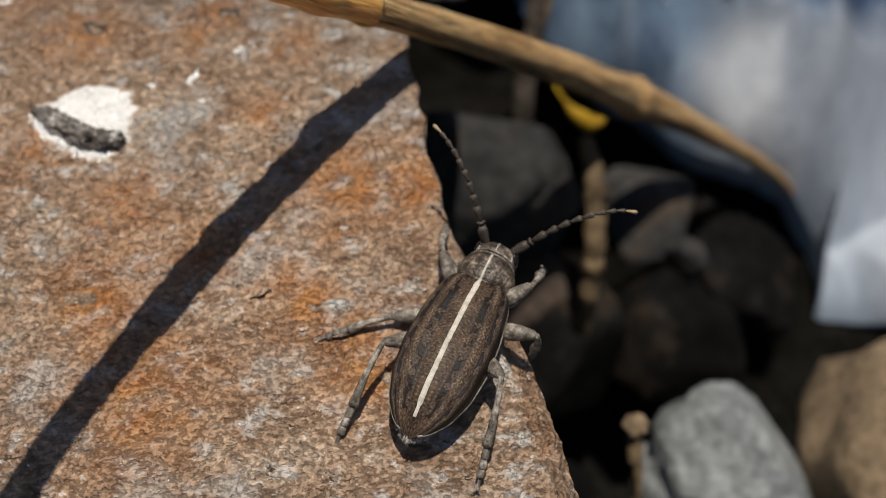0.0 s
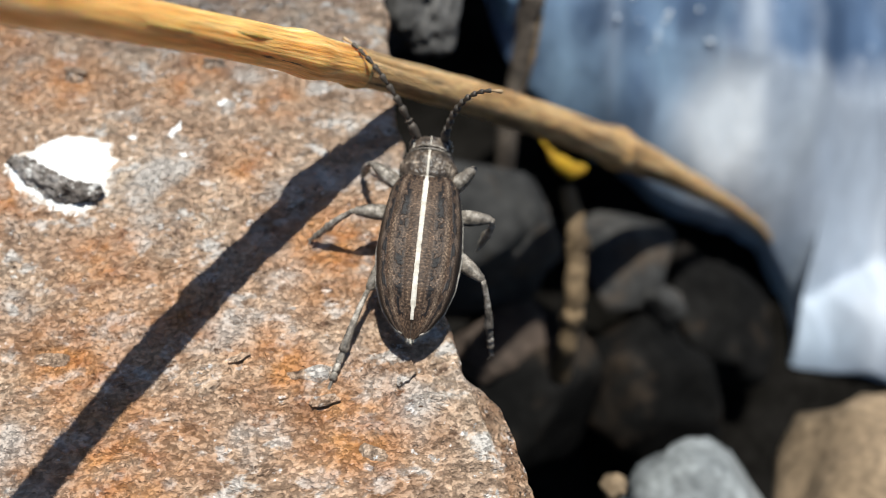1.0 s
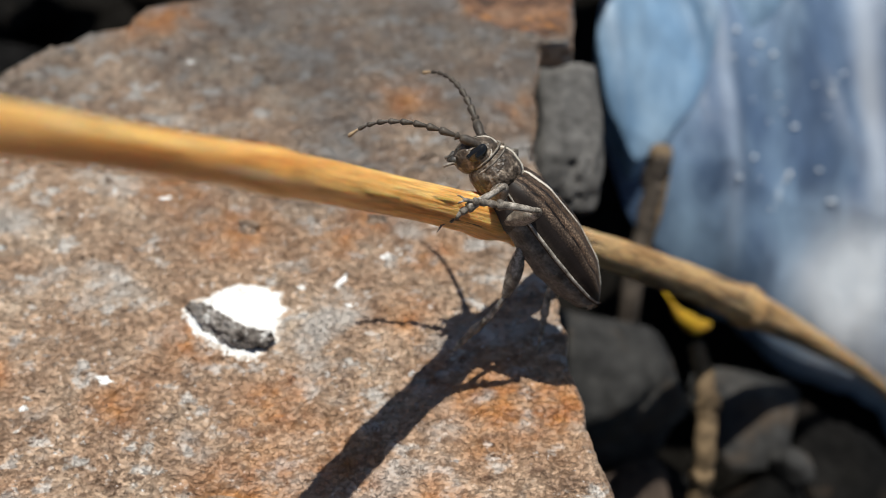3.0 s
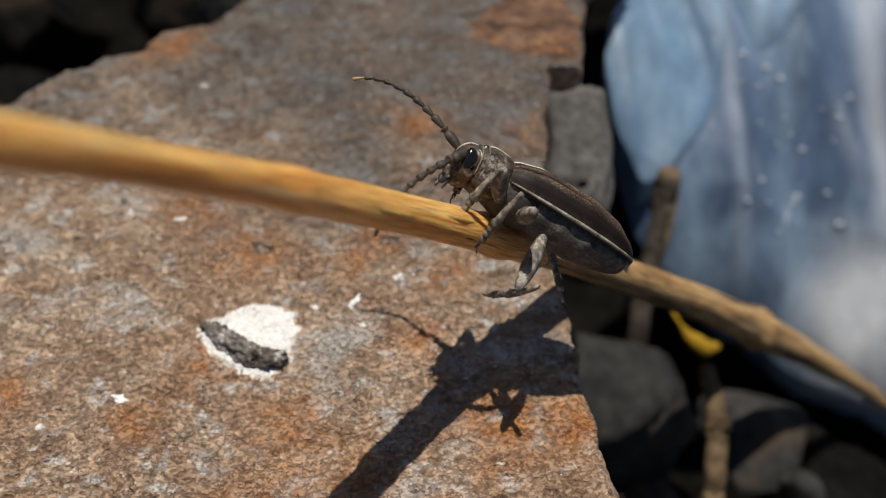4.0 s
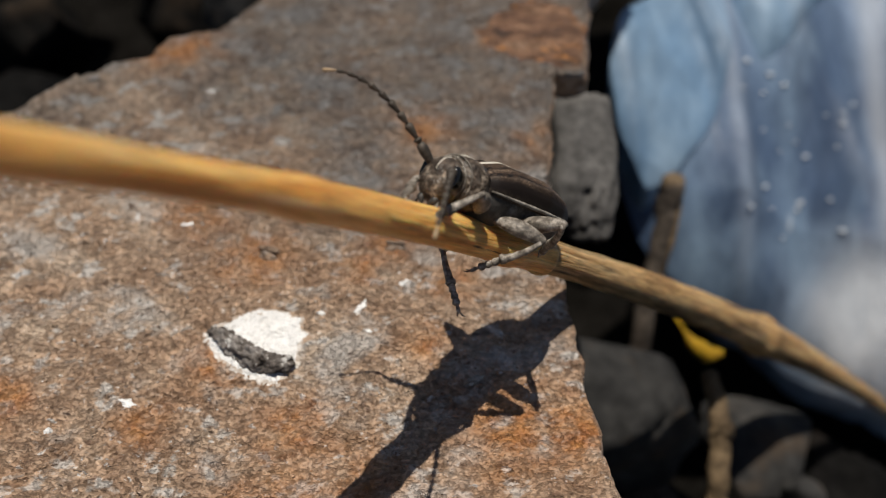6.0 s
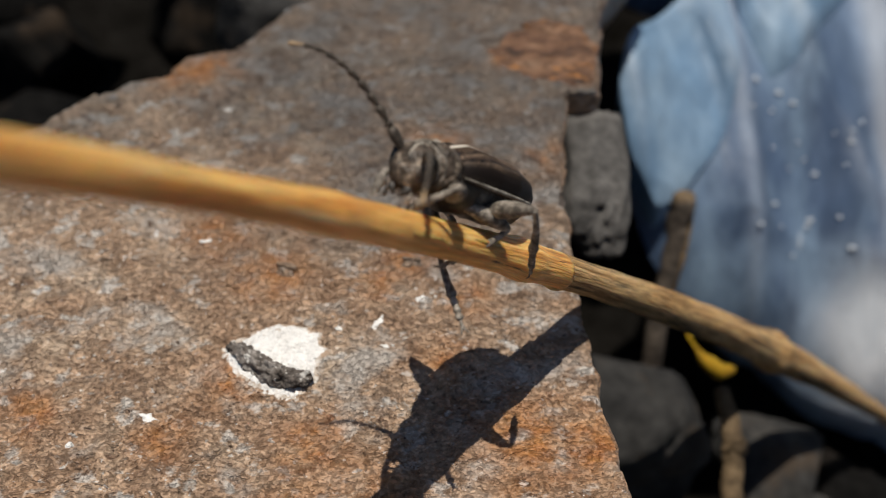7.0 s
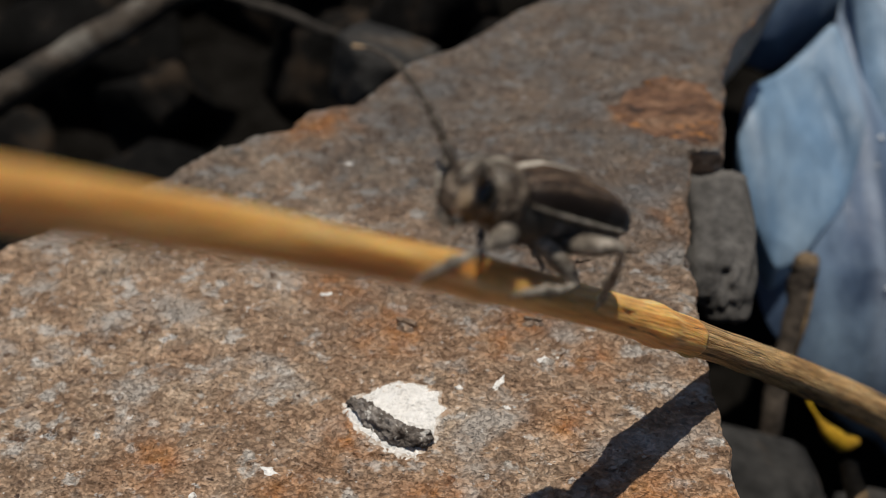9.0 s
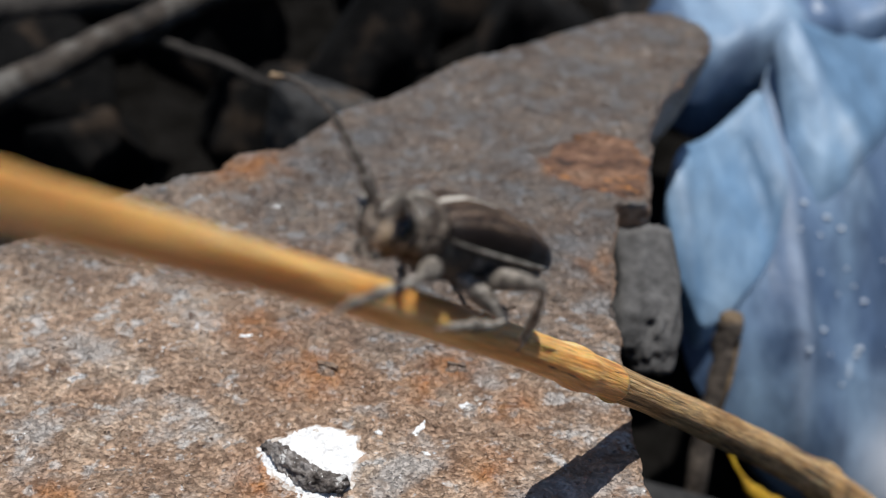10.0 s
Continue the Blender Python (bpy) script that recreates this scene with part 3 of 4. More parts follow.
# ---- longhorn beetle ----
FUZZ = mat("grey_brown_fuzz", [(0.3, (0.02, 0.0145, 0.011)), (0.53, (0.088, 0.066, 0.049)), (0.68, (0.30, 0.245, 0.19))], scale=14, fine=26, fine_amount=0.7, bump=1.0, bump_scale=18, depth=0.03, bump_detail=2.0, rough=0.45, spec=0.4)
LEG = mat("grey_leg_fuzz", [(0.32, (0.05, 0.042, 0.034)), (0.5, (0.19, 0.163, 0.133)), (0.65, (0.43, 0.385, 0.33))], scale=16, fine=60, fine_amount=0.45, bump=0.6, bump_scale=40, depth=0.01, rough=0.55, spec=0.4)
UNDER = mat("dark_underside", [(0.3, (0.02, 0.018, 0.0165)), (0.6, (0.06, 0.054, 0.048))], scale=10, fine=50, bump=0.6, bump_scale=40, depth=0.01, rough=0.5, spec=0.5)
ABDOMEN = mat("grey_downy_belly", [(0.3, (0.035, 0.031, 0.028)), (0.55, (0.11, 0.10, 0.09)), (0.7, (0.2, 0.185, 0.165))], scale=12, fine=50, bump=0.6, bump_scale=40, depth=0.01, rough=0.55, spec=0.4)
EYE = mat("black_eye", [(0.3, (0.006, 0.006, 0.006)), (0.6, (0.012, 0.011, 0.01))], scale=10, fine=80, bump=0.2, bump_scale=80, depth=0.004, rough=0.12, spec=0.7)
CREAM = mat("cream_hair", [(0.3, (0.42, 0.38, 0.31)), (0.6, (0.66, 0.61, 0.53))], scale=14, fine=60, fine_amount=0.15, bump=0.5, bump_scale=50, depth=0.008, rough=0.7)
RIM = mat("pale_rim_hair", [(0.35, (0.12, 0.105, 0.087)), (0.6, (0.40, 0.365, 0.315))], scale=18, fine=60, fine_amount=0.3, bump=0.5, bump_scale=50, depth=0.008, rough=0.7)
FEELER = mat("dark_feeler", [(0.3, (0.028, 0.022, 0.018)), (0.6, (0.085, 0.07, 0.056))], scale=14, fine=50, bump=0.5, bump_scale=50, depth=0.008, rough=0.5)
TIP = mat("pale_feeler_tip", [(0.3, (0.28, 0.19, 0.10)), (0.6, (0.42, 0.30, 0.18))], scale=14, fine=50, fine_amount=0.2, bump=0.3, rough=0.55)


def wing_case_material():
    """Brown down with rows of black pits, pale ribs and a pale rim. UV: seam to rim, front to tip."""
    m = bpy.data.materials.new("striped_wing_case")
    m.use_nodes = True
    nt = m.node_tree
    bsdf = nt.nodes["Principled BSDF"]
    link = nt.links.new
    uv = nt.nodes.new("ShaderNodeTexCoord")
    split = nt.nodes.new("ShaderNodeSeparateXYZ")
    link(uv.outputs["UV"], split.inputs[0])

    def grain(scale, stretch):
        mapping = nt.nodes.new("ShaderNodeMapping")
        mapping.inputs["Scale"].default_value = (*stretch, 1)
        link(uv.outputs["UV"], mapping.inputs["Vector"])
        n = nt.nodes.new("ShaderNodeTexNoise")
        n.inputs["Scale"].default_value, n.inputs["Detail"].default_value = scale, 4
        link(mapping.outputs["Vector"], n.inputs["Vector"])
        return n.outputs["Fac"]

    def math_node(operation, a, b):
        n = nt.nodes.new("ShaderNodeMath")
        n.operation = operation
        for socket, value in zip(n.inputs, (a, b)):
            if isinstance(value, bpy.types.NodeSocket):
                link(value, socket)
            else:
                socket.default_value = value
        return n.outputs[0]

    def ramp(value, points):
        n = nt.nodes.new("ShaderNodeValToRGB")
        while len(n.color_ramp.elements) < len(points):
            n.color_ramp.elements.new(0.5)
        for e, (p, c) in zip(n.color_ramp.elements, points):
            e.position, e.color = p, (*c, 1)
        link(value, n.inputs["Fac"])
        return n.outputs["Color"]

    def mix(factor, a, b, kind="MIX"):
        n = nt.nodes.new("ShaderNodeMix")
        n.data_type, n.blend_type = "RGBA", kind
        for socket, value in ((n.inputs[0], factor), (n.inputs[6], a), (n.inputs[7], b)):
            if isinstance(value, bpy.types.NodeSocket):
                link(value, socket)
            else:
                socket.default_value = value
        return n.outputs[2]

    across = math_node("ADD", split.outputs[0], math_node("MULTIPLY", math_node("SUBTRACT", grain(3.0, (1, 3)), 0.5), 0.06))
    base = ramp(across, [(0.0, (0.105, 0.072, 0.05)), (0.28, (0.09, 0.061, 0.043)), (0.36, (0.165, 0.125, 0.094)), (0.43, (0.082, 0.055, 0.039)), (0.55, (0.068, 0.045, 0.032)),
                         (0.62, (0.13, 0.10, 0.078)), (0.70, (0.075, 0.055, 0.042)), (0.77, (0.016, 0.011, 0.009)), (0.95, (0.012, 0.009, 0.008)), (1.0, (0.12, 0.10, 0.08))])
    down = grain(9.0, (3, 9))
    base = mix(1.0, base, ramp(down, [(0.36, (0.32, 0.29, 0.28)), (0.50, (0.72, 0.68, 0.65)), (0.60, (1.15, 1.1, 1.04)), (0.72, (2.6, 2.5, 2.35))]), "MULTIPLY")
    base = mix(1.0, base, ramp(grain(2.4, (1.4, 2.6)), [(0.35, (0.55, 0.52, 0.5)), (0.52, (0.95,) * 3), (0.66, (1.4, 1.36, 1.3))]), "MULTIPLY")
    base = mix(ramp(across, [(0.71, (0, 0, 0)), (0.78, (0.7,) * 3)]), base, (0.016, 0.011, 0.009, 1))
    bands = ramp(across, [(0.12, (0, 0, 0)), (0.17, (1, 1, 1)), (0.24, (1, 1, 1)), (0.29, (0, 0, 0)), (0.44, (0, 0, 0)), (0.48, (1, 1, 1)), (0.56, (1, 1, 1)), (0.61, (0, 0, 0))])
    pits = math_node("MULTIPLY", bands, ramp(grain(5.0, (1.5, 3.0)), [(0.46, (0, 0, 0)), (0.52, (1, 1, 1))]))
    base = mix(pits, base, (0.008, 0.006, 0.006, 1))
    link(base, bsdf.inputs["Base Color"])
    bump = nt.nodes.new("ShaderNodeBump")
    bump.inputs["Strength"].default_value, bump.inputs["Distance"].default_value = 0.7, 0.00005
    bare = ramp(across, [(0.71, (1, 1, 1)), (0.78, (0.25,) * 3)])
    link(math_node("MULTIPLY", bare, math_node("SUBTRACT", down, math_node("MULTIPLY", pits, 1.2))), bump.inputs["Height"])
    link(bump.outputs["Normal"], bsdf.inputs["Normal"])
    bsdf.inputs["Roughness"].default_value = 0.55
    bsdf.inputs["Specular IOR Level"].default_value = 0.25
    bsdf.inputs["Coat Weight"].default_value = 0.0
    return m


WIDE = [(0, 0.165), (0.03, 0.205), (0.10, 0.238), (0.3, 0.272), (0.5, 0.285), (0.7, 0.26), (0.85, 0.2), (0.94, 0.125), (0.985, 0.06), (1, 0.015)]
HIGH = [(0, 0.11), (0.04, 0.155), (0.2, 0.21), (0.5, 0.225), (0.75, 0.185), (0.9, 0.10), (0.97, 0.03), (1, -0.02)]


def smooth_table(rows, at):
    return sum(table(rows, min(1, max(0, at + d))) for d in (-0.02, -0.01, 0, 0.01, 0.02)) / 5


def wing_case(side):
    bm = bmesh.new()
    uv = bm.loops.layers.uv.verify()
    rows, columns = 64, 22
    grid = []
    for i in range(rows + 1):
        s = i / rows
        x = 0.40 - 1.15 * s
        w, h = smooth_table(WIDE, s), smooth_table(HIGH, s)
        low = 0.015 + 0.02 * s
        line = []
        for k in range(columns + 1):
            v = k / columns
            a = v * math.pi / 2
            y, z = w * math.sin(a) ** 0.72, low + (h - low) * max(0.0, math.cos(a)) ** 0.62
            z += 0.008 * math.cos(v * math.tau * 3.2) * math.sin(math.pi * s) * (v < 0.95)
            line.append(bm.verts.new((x, side * (y + 0.002), z)))
        # the rim turns in below
        line.append(bm.verts.new((x, side * w * 0.93, low - 0.035)))
        grid.append(line)
    for i in range(rows):
        for k in range(columns + 1):
            corners = ((i, k), (i + 1, k), (i + 1, k + 1), (i, k + 1))
            f = bm.faces.new([grid[a][b] for a, b in corners])
            for loop, (a, b) in zip(f.loops, corners):
                loop[uv].uv = (min(1.0, b / columns), a / rows)
    bmesh.ops.recalc_face_normals(bm, faces=bm.faces)
    return bm


def ridge(points, width, lift, material, name, parent):
    """A narrow raised band of hair along a line on the back."""
    bm = bmesh.new()
    rows = []
    for k, p in enumerate(points):
        p = Vector(p)
        w = width * (1 if 2 < k < len(points) - 4 else 0.6)
        jitter = 0.15 * w * noise.noise(Vector((k * 0.9, 3, 1)))
        rows.append([bm.verts.new(p + Vector((0, y * w + jitter, z))) for y, z in ((-1, -0.006), (-0.7, lift), (0, lift * 1.3), (0.7, lift), (1, -0.006))])
    for a, b in zip(rows, rows[1:]):
        for k in range(4):
            bm.faces.new((a[k], a[k + 1], b[k + 1], b[k]))
    bmesh.ops.recalc_face_normals(bm, faces=bm.faces)
    return part(name, bm, material, parent, "cream white stripe")


LEGS = {  # hip, lengths of thigh, shin and foot
    "front": ((0.36, 0.12, -0.14), 0.34, 0.28, 0.22),
    "middle": ((0.20, 0.14, -0.15), 0.38, 0.30, 0.24),
    "hind": ((-0.02, 0.14, -0.15), 0.44, 0.44, 0.30),
}


def thigh_mesh(f):
    n = 18
    return tube([(f * k / n, 0, 0.012 * math.sin(math.pi * k / n)) for k in range(n + 1)], [0.022 + 0.036 * math.sin(math.pi * (0.08 + 0.84 * k / n)) ** 1.5 - (0.012 if k in (0, n) else 0) for k in range(n + 1)], 12)


def shin_mesh(length):
    n = 14
    return tube([(length * k / n, 0, 0.015 * math.sin(math.pi * k / n)) for k in range(n + 1)], [0.018 + 0.014 * (k / n) ** 1.5 + (0.006 if k == n - 1 else 0) for k in range(n + 1)], 10,
                lambda a, s: 0.004 * noise.noise(Vector((math.cos(a) * 4, math.sin(a) * 4, s * 30))))


def foot_mesh(start, length):
    bm = bmesh.new()
    x = start - 0.01
    for k, share in enumerate((0.30, 0.22, 0.20, 0.28)):
        step = length * share
        fat = (0.026, 0.027, 0.028, 0.014)[k]
        tube([(x + step * s / 5, 0, -0.012 * (x - start) / length) for s in range(6)], [fat * r for r in (0.68, 0.78, 0.9, 1.0, 1.0, 0.75)], 8, bm=bm)
        x += step * 0.96
    for side in (-1, 1):
        tube([(x - 0.01, side * 0.005, -0.01), (x + 0.02, side * 0.02, -0.012), (x + 0.04, side * 0.03, -0.03)], [0.007, 0.006, 0.002], 5, bm=bm)
    return bm


def beetle():
    thing = tagged(new("longhorn_beetle"), "grey-brown longhorn beetle with a white stripe down its back, walking", "beetle")
    wings = wing_case_material()
    for side in (1, -1):
        case = part("wing_case", wing_case(side), wings, thing, "brown striped wing case with black pits")
        rim = [(0.40 - 1.15 * s, side * (smooth_table(WIDE, s) - 0.003), 0.006 + 0.02 * s) for s in np.linspace(0.02, 0.98, 50)]
        part("rim", tube(rim, [0.007 + 0.007 * math.sin(math.pi * k / 49) for k in range(50)], 8), RIM, case, "thin pale cream rim")
    ridge([(0.40 - 1.15 * s, 0, smooth_table(HIGH, s) + 0.001) for s in np.linspace(0.015, 0.91, 50)], 0.022, 0.006, CREAM, "back_stripe", thing)

    def belly(c):
        c.x *= 1 - 0.0 * c.z
        k = 1 - 0.05 * abs(math.sin((c.x + 0.5) * 16))
        return Vector((c.x, c.y * k, c.z * k))

    bm = bmesh.new()
    rng = random.Random(9)
    for k in range(220):
        a = rng.uniform(-1, 1)
        root = Vector((-0.71 + 0.03 * (1 - a * a) * -1 + 0.05 * abs(a), a * 0.10, rng.uniform(-0.05, 0.0)))
        tip = root + Vector((-rng.uniform(0.02, 0.045), a * 0.02, rng.uniform(-0.03, 0.0)))
        side = Vector((0, 0.003, 0.001))
        bm.faces.new([bm.verts.new(p) for p in (root - side, root + side, tip)])
    part("tail_fringe", bm, CREAM, thing, "pale hair fringe")
    part("abdomen", blob((0.56, 0.25, 0.19), (-0.17, 0, -0.035), 0.02, 3, 3, 5, shape=belly), ABDOMEN, thing, "dark ringed abdomen")
    part("breast", blob((0.27, 0.215, 0.19), (0.24, 0, -0.05), 0.05, 2, 5, 4), UNDER, thing, "dark downy breast")

    def barrel(c):
        x = c.x / 0.15
        k = 1 - 0.18 * max(0, x) ** 2
        return Vector((c.x, c.y * k + math.copysign(0.03 * math.exp(-((x - 0.0) / 0.35) ** 2) * (abs(c.y) / 0.19) ** 6, c.y), c.z * k))

    def skin(n, size, power, shape):
        near, far = 0.5, 2.0
        for _ in range(22):
            r = (near + far) / 2
            near, far = (near, r) if abs(n.x * r) ** power + abs(n.y * r) ** 2.6 + abs(n.z * r) ** 2.3 > 1 else (r, far)
        return shape(Vector((n.x * size[0] * r, n.y * size[1] * r, n.z * size[2] * r)))

    def squarish(size, power, centre, shape, seed):
        bm = blob((1, 1, 1), level=4)
        for v in bm.verts:
            n = v.co.normalized()
            v.co = skin(n, size, power, shape) * (1 + 0.02 * noise.fractal(n * 6 + Vector((seed, 0, 0)), 1, 2, 3)) + Vector(centre)
        return bm

    neck, neck_at = (0.15, 0.183, 0.172), Vector((0.485, 0, -0.015))
    part("pronotum", squarish(neck, 4.0, neck_at, barrel, 1), FUZZ, thing, "grey-brown pitted neck shield")
    ridge([skin(Vector((math.cos(a), 0, math.sin(a))), neck, 4.0, barrel) * 1.015 + neck_at for a in np.linspace(math.pi * 0.86, math.pi * 0.14, 26)], 0.009, 0.005, CREAM, "neck_stripe", thing)
    for x, wide, fat in ((0.612, 0.137, 0.008), (0.575, 0.158, 0.007), (0.362, 0.150, 0.007)):
        ring = [(x + 0.012 * math.sin(a), wide * 1.04 * math.cos(a), -0.015 + wide * math.sin(a)) for a in np.linspace(-0.5, math.pi + 0.5, 30)]
        part("collar", tube(ring, [fat] * 30, 8), LEG, thing, "pale grey collar line")
    face, face_at = (0.115, 0.15, 0.155), Vector((0.64, 0, -0.05))

    def brow(c):
        return Vector((c.x + 0.02 * (c.z < 0), c.y * (1 - 0.25 * max(0, -c.z / 0.155)), c.z))

    head = part("head", squarish(face, 2.2, face_at, brow, 2), FUZZ, thing, "downy brown head")
    ridge([skin(Vector((math.cos(a), 0, math.sin(a))), face, 2.2, brow) * 1.015 + face_at for a in np.linspace(math.pi * 0.5, math.pi * 0.12, 12)], 0.005, 0.004, CREAM, "brow_stripe", thing)
    for side in (1, -1):
        part("eye", blob((0.052, 0.040, 0.080), (0.675, side * 0.118, -0.015), 0.02, 2, 1, 3, shape=lambda c: Vector((c.x + 0.5 * abs(c.z) * abs(c.z) / 0.066 * 0.4, c.y, c.z))), EYE, head, "glossy black eye")
        arc = [(0.668 - 0.066 * math.cos(a), side * (0.128 - 0.012 * math.sin(a) ** 2), -0.015 + 0.092 * math.sin(a)) for a in np.linspace(-1.9, 1.4, 18)]
        part("eye_rim", tube(arc, [0.009 * math.sin(math.pi * (0.1 + 0.8 * k / 17)) for k in range(18)], 7), CREAM, head, "pale hairs behind the eye")
        part("jaw", tube([(0.70, side * 0.05, -0.15), (0.725, side * 0.055, -0.19), (0.735, side * 0.02, -0.225)], [0.03, 0.026, 0.008], 8), UNDER, head, "dark jaw")
        part("palp", tube([(0.69, side * 0.06, -0.17), (0.72, side * 0.085, -0.21), (0.73, side * 0.08, -0.255)], [0.009, 0.01, 0.011], 6), LEG, head)

    # feelers: eleven joints each, bowed towards the tip
    feelers = {}
    for name, side in (("left", 1), ("right", -1)):
        lengths = (0.15, 0.035, 0.11, 0.085, 0.09, 0.085, 0.08, 0.075, 0.07, 0.065, 0.085)
        p, turn, line = Vector((0, 0, 0)), 0.30, []
        for k, length in enumerate(lengths):
            q = p + Vector((math.cos(turn), 0, math.sin(turn))) * length
            line.append((p, q))
            p, turn = q, turn - 0.02 - 0.018 * k
        aim = math.atan2(p.z, p.x)
        straight = Matrix.Rotation(aim, 3, "Y")
        root = None
        for k, (a, b) in enumerate(line):
            a, b = straight @ a, straight @ b
            fat = 0.033 - 0.0019 * k
            bm = tube([a.lerp(b, s / 6) for s in range(7)], [fat * r for r in ((0.6, 0.8, 0.92, 1, 1.05, 1.0, 0.7) if k == 0 else (0.42, 0.55, 0.66, 0.78, 0.92, 1.0, 0.6))], 9)
            piece = part("feeler" if k == 0 else "feeler_joint", bm, (TIP if k == 10 else FEELER), thing if k == 0 else root, "jointed dark feeler" if k == 0 else "")
            root = root or piece
        feelers[name] = (root, Vector((0.70, side * 0.085, 0.03)))

    legs = {}
    for kind, (hip, thigh, shin, foot) in LEGS.items():
        for name, side in (("left", 1), ("right", -1)):
            a = part("thigh", thigh_mesh(thigh), LEG, thing, "thick grey downy thigh")
            b = part("shin", shin_mesh(shin), LEG, thing, "grey downy shin")
            part("foot", foot_mesh(shin, foot), LEG, b, "lobed grey foot with claws")
            legs[name, kind] = (a, b, Vector((hip[0], hip[1] * side, hip[2])), thigh, shin + foot * 0.92, side)
    return thing, feelers, legs


BEETLE, FEELERS, BEETLE_LEGS = beetle()

# seconds, head, tail, up (centimetres); feelers and feet in the beetle's own space
BODY = [
    (0, (3.39, -1.59, 0.23), (2.68, -2.89, 0.28), (0.02, 0.03, 1.0)),
    (0.5, (3.01, -0.77, 0.51), (2.82, -2.24, 0.28), (-0.02, -0.16, 0.99)),
    (1, (3.12, -0.29, 0.53), (2.88, -1.75, 0.28), (-0.03, -0.17, 0.99)),
    (1.5, (2.88, 0.06, 0.76), (2.84, -1.37, 0.3), (0.29, -0.3, 0.91)),
    (2, (2.71, 0.29, 1.2), (2.69, -0.91, 0.3), (0.67, -0.45, 0.59)),
    (2.5, (2.42, 0.31, 1.39), (2.91, -0.51, 0.24), (0.89, -0.1, 0.45)),
    (3, (2.225, 0.095, 1.745), (3.105, -0.44, 0.66), (0.8, 0.21, 0.56)),
    (4.5, (1.91, -0.20, 1.97), (3.08, -0.065, 1.095), (0.32, 0.75, 0.58)),
    (5, (1.75, -0.38, 2.015), (2.78, 0.13, 1.09), (0.16, 0.74, 0.65)),
    (5.5, (1.86, -0.285, 2.055), (2.76, 0.21, 1.04), (0.29, 0.68, 0.67)),
    (7, (1.57, -0.56, 2.56), (2.26, 0.18, 1.47), (0.32, 0.64, 0.7)),
    (7.5, (1.33, -0.86, 2.97), (2.0, -0.05, 1.9), (0.39, 0.6, 0.7)),
    (8, (1.17, -1.13, 3.245), (1.96, -0.425, 2.23), (0.37, 0.53, 0.77)),
    (8.5, (1.11, -1.2, 3.335), (1.89, -0.425, 2.34), (0.35, 0.51, 0.79)),
    (9, (1.15, -1.14, 3.315), (1.93, -0.365, 2.34), (0.33, 0.52, 0.79)),
    (9.5, (1.16, -1.13, 3.265), (1.91, -0.295, 2.31), (0.28, 0.53, 0.8)),
    (10, (1.17, -1.15, 3.255), (1.94, -0.335, 2.31), (0.32, 0.49, 0.81)),
]
LEFT_ANTENNA = [(0, 0.43, 0.62, 0.57), (0.5, 0.34, 0.65, 0.41), (1, 0.53, 0.61, 0.47), (1.5, 0.57, 0.77, 0.16), (2, 0.66, 0.64, -0.32),
    (2.5, 0.6, 0.25, -0.59), (3, 0.54, -0.05, -0.67), (4.5, 0.21, 0.37, -0.75), (5, 0.66, 0.55, -0.05), (5.5, 0.55, 0.5, -0.44),
    (7, 0.66, 0.49, -0.26), (7.5, 0.74, 0.41, -0.18), (8, 0.67, 0.45, -0.29), (8.5, 0.72, 0.47, -0.08), (9, 0.7, 0.5, -0.05), (9.5, 0.71, 0.49, -0.04),
    (10, 0.69, 0.51, -0.04)]
RIGHT_ANTENNA = [(0, 0.48, -0.73, 0.33), (0.5, 0.38, -0.64, 0.37), (1, -0.08, -0.64, 1.44), (1.5, 0.51, 0.26, 1.17), (2, 0.71, 0.52, 1.05),
    (2.5, 0.27, -0.57, -0.58), (3, 0.45, -0.7, -0.2), (4.5, 0.81, -0.28, 0.05), (5, 0.46, -0.72, -0.2), (5.5, 0.69, -0.47, 0.18),
    (7, 0.57, -0.57, 0.33), (7.5, 0.59, -0.61, 0.14), (8, 0.33, -0.68, 0.41), (8.5, 0.23, -0.71, 0.42), (9, 0.18, -0.76, 0.35),
    (9.5, 0.19, -0.74, 0.4), (10, 0.21, -0.76, 0.35)]
LEFT_FRONT = [(0, 0.88, 0.46, -0.19), (0.5, 0.85, 0.68, -0.51), (1, 0.65, 0.52, -0.49), (1.5, 1.22, -0.06, -0.95), (2, 0.57, 0.4, 0.03),
    (2.5, 0.64, 0.85, -0.03), (3, 0.57, 0.59, -0.37), (4.5, 0.4, 0.02, -0.21, 0.96, 0.25, 0.14), (5, 0.44, -0.0, 0.25, 0.68, 0.73, 0.09),
    (5.5, 1.04, 0.3, -0.25, -0.05, 0.65, 0.76), (7, 0.69, -0.04, -0.38, 0.6, 0.71, 0.36), (7.5, 0.8, 0.39, -0.35, 0.27, 0.29, 0.92),
    (8, 1.25, 0.38, -0.28), (8.5, 1.16, 0.31, -0.4), (9, 1.1, 0.28, -0.43), (9.5, 1.15, 0.27, -0.41), (10, 1.07, 0.27, -0.41)]
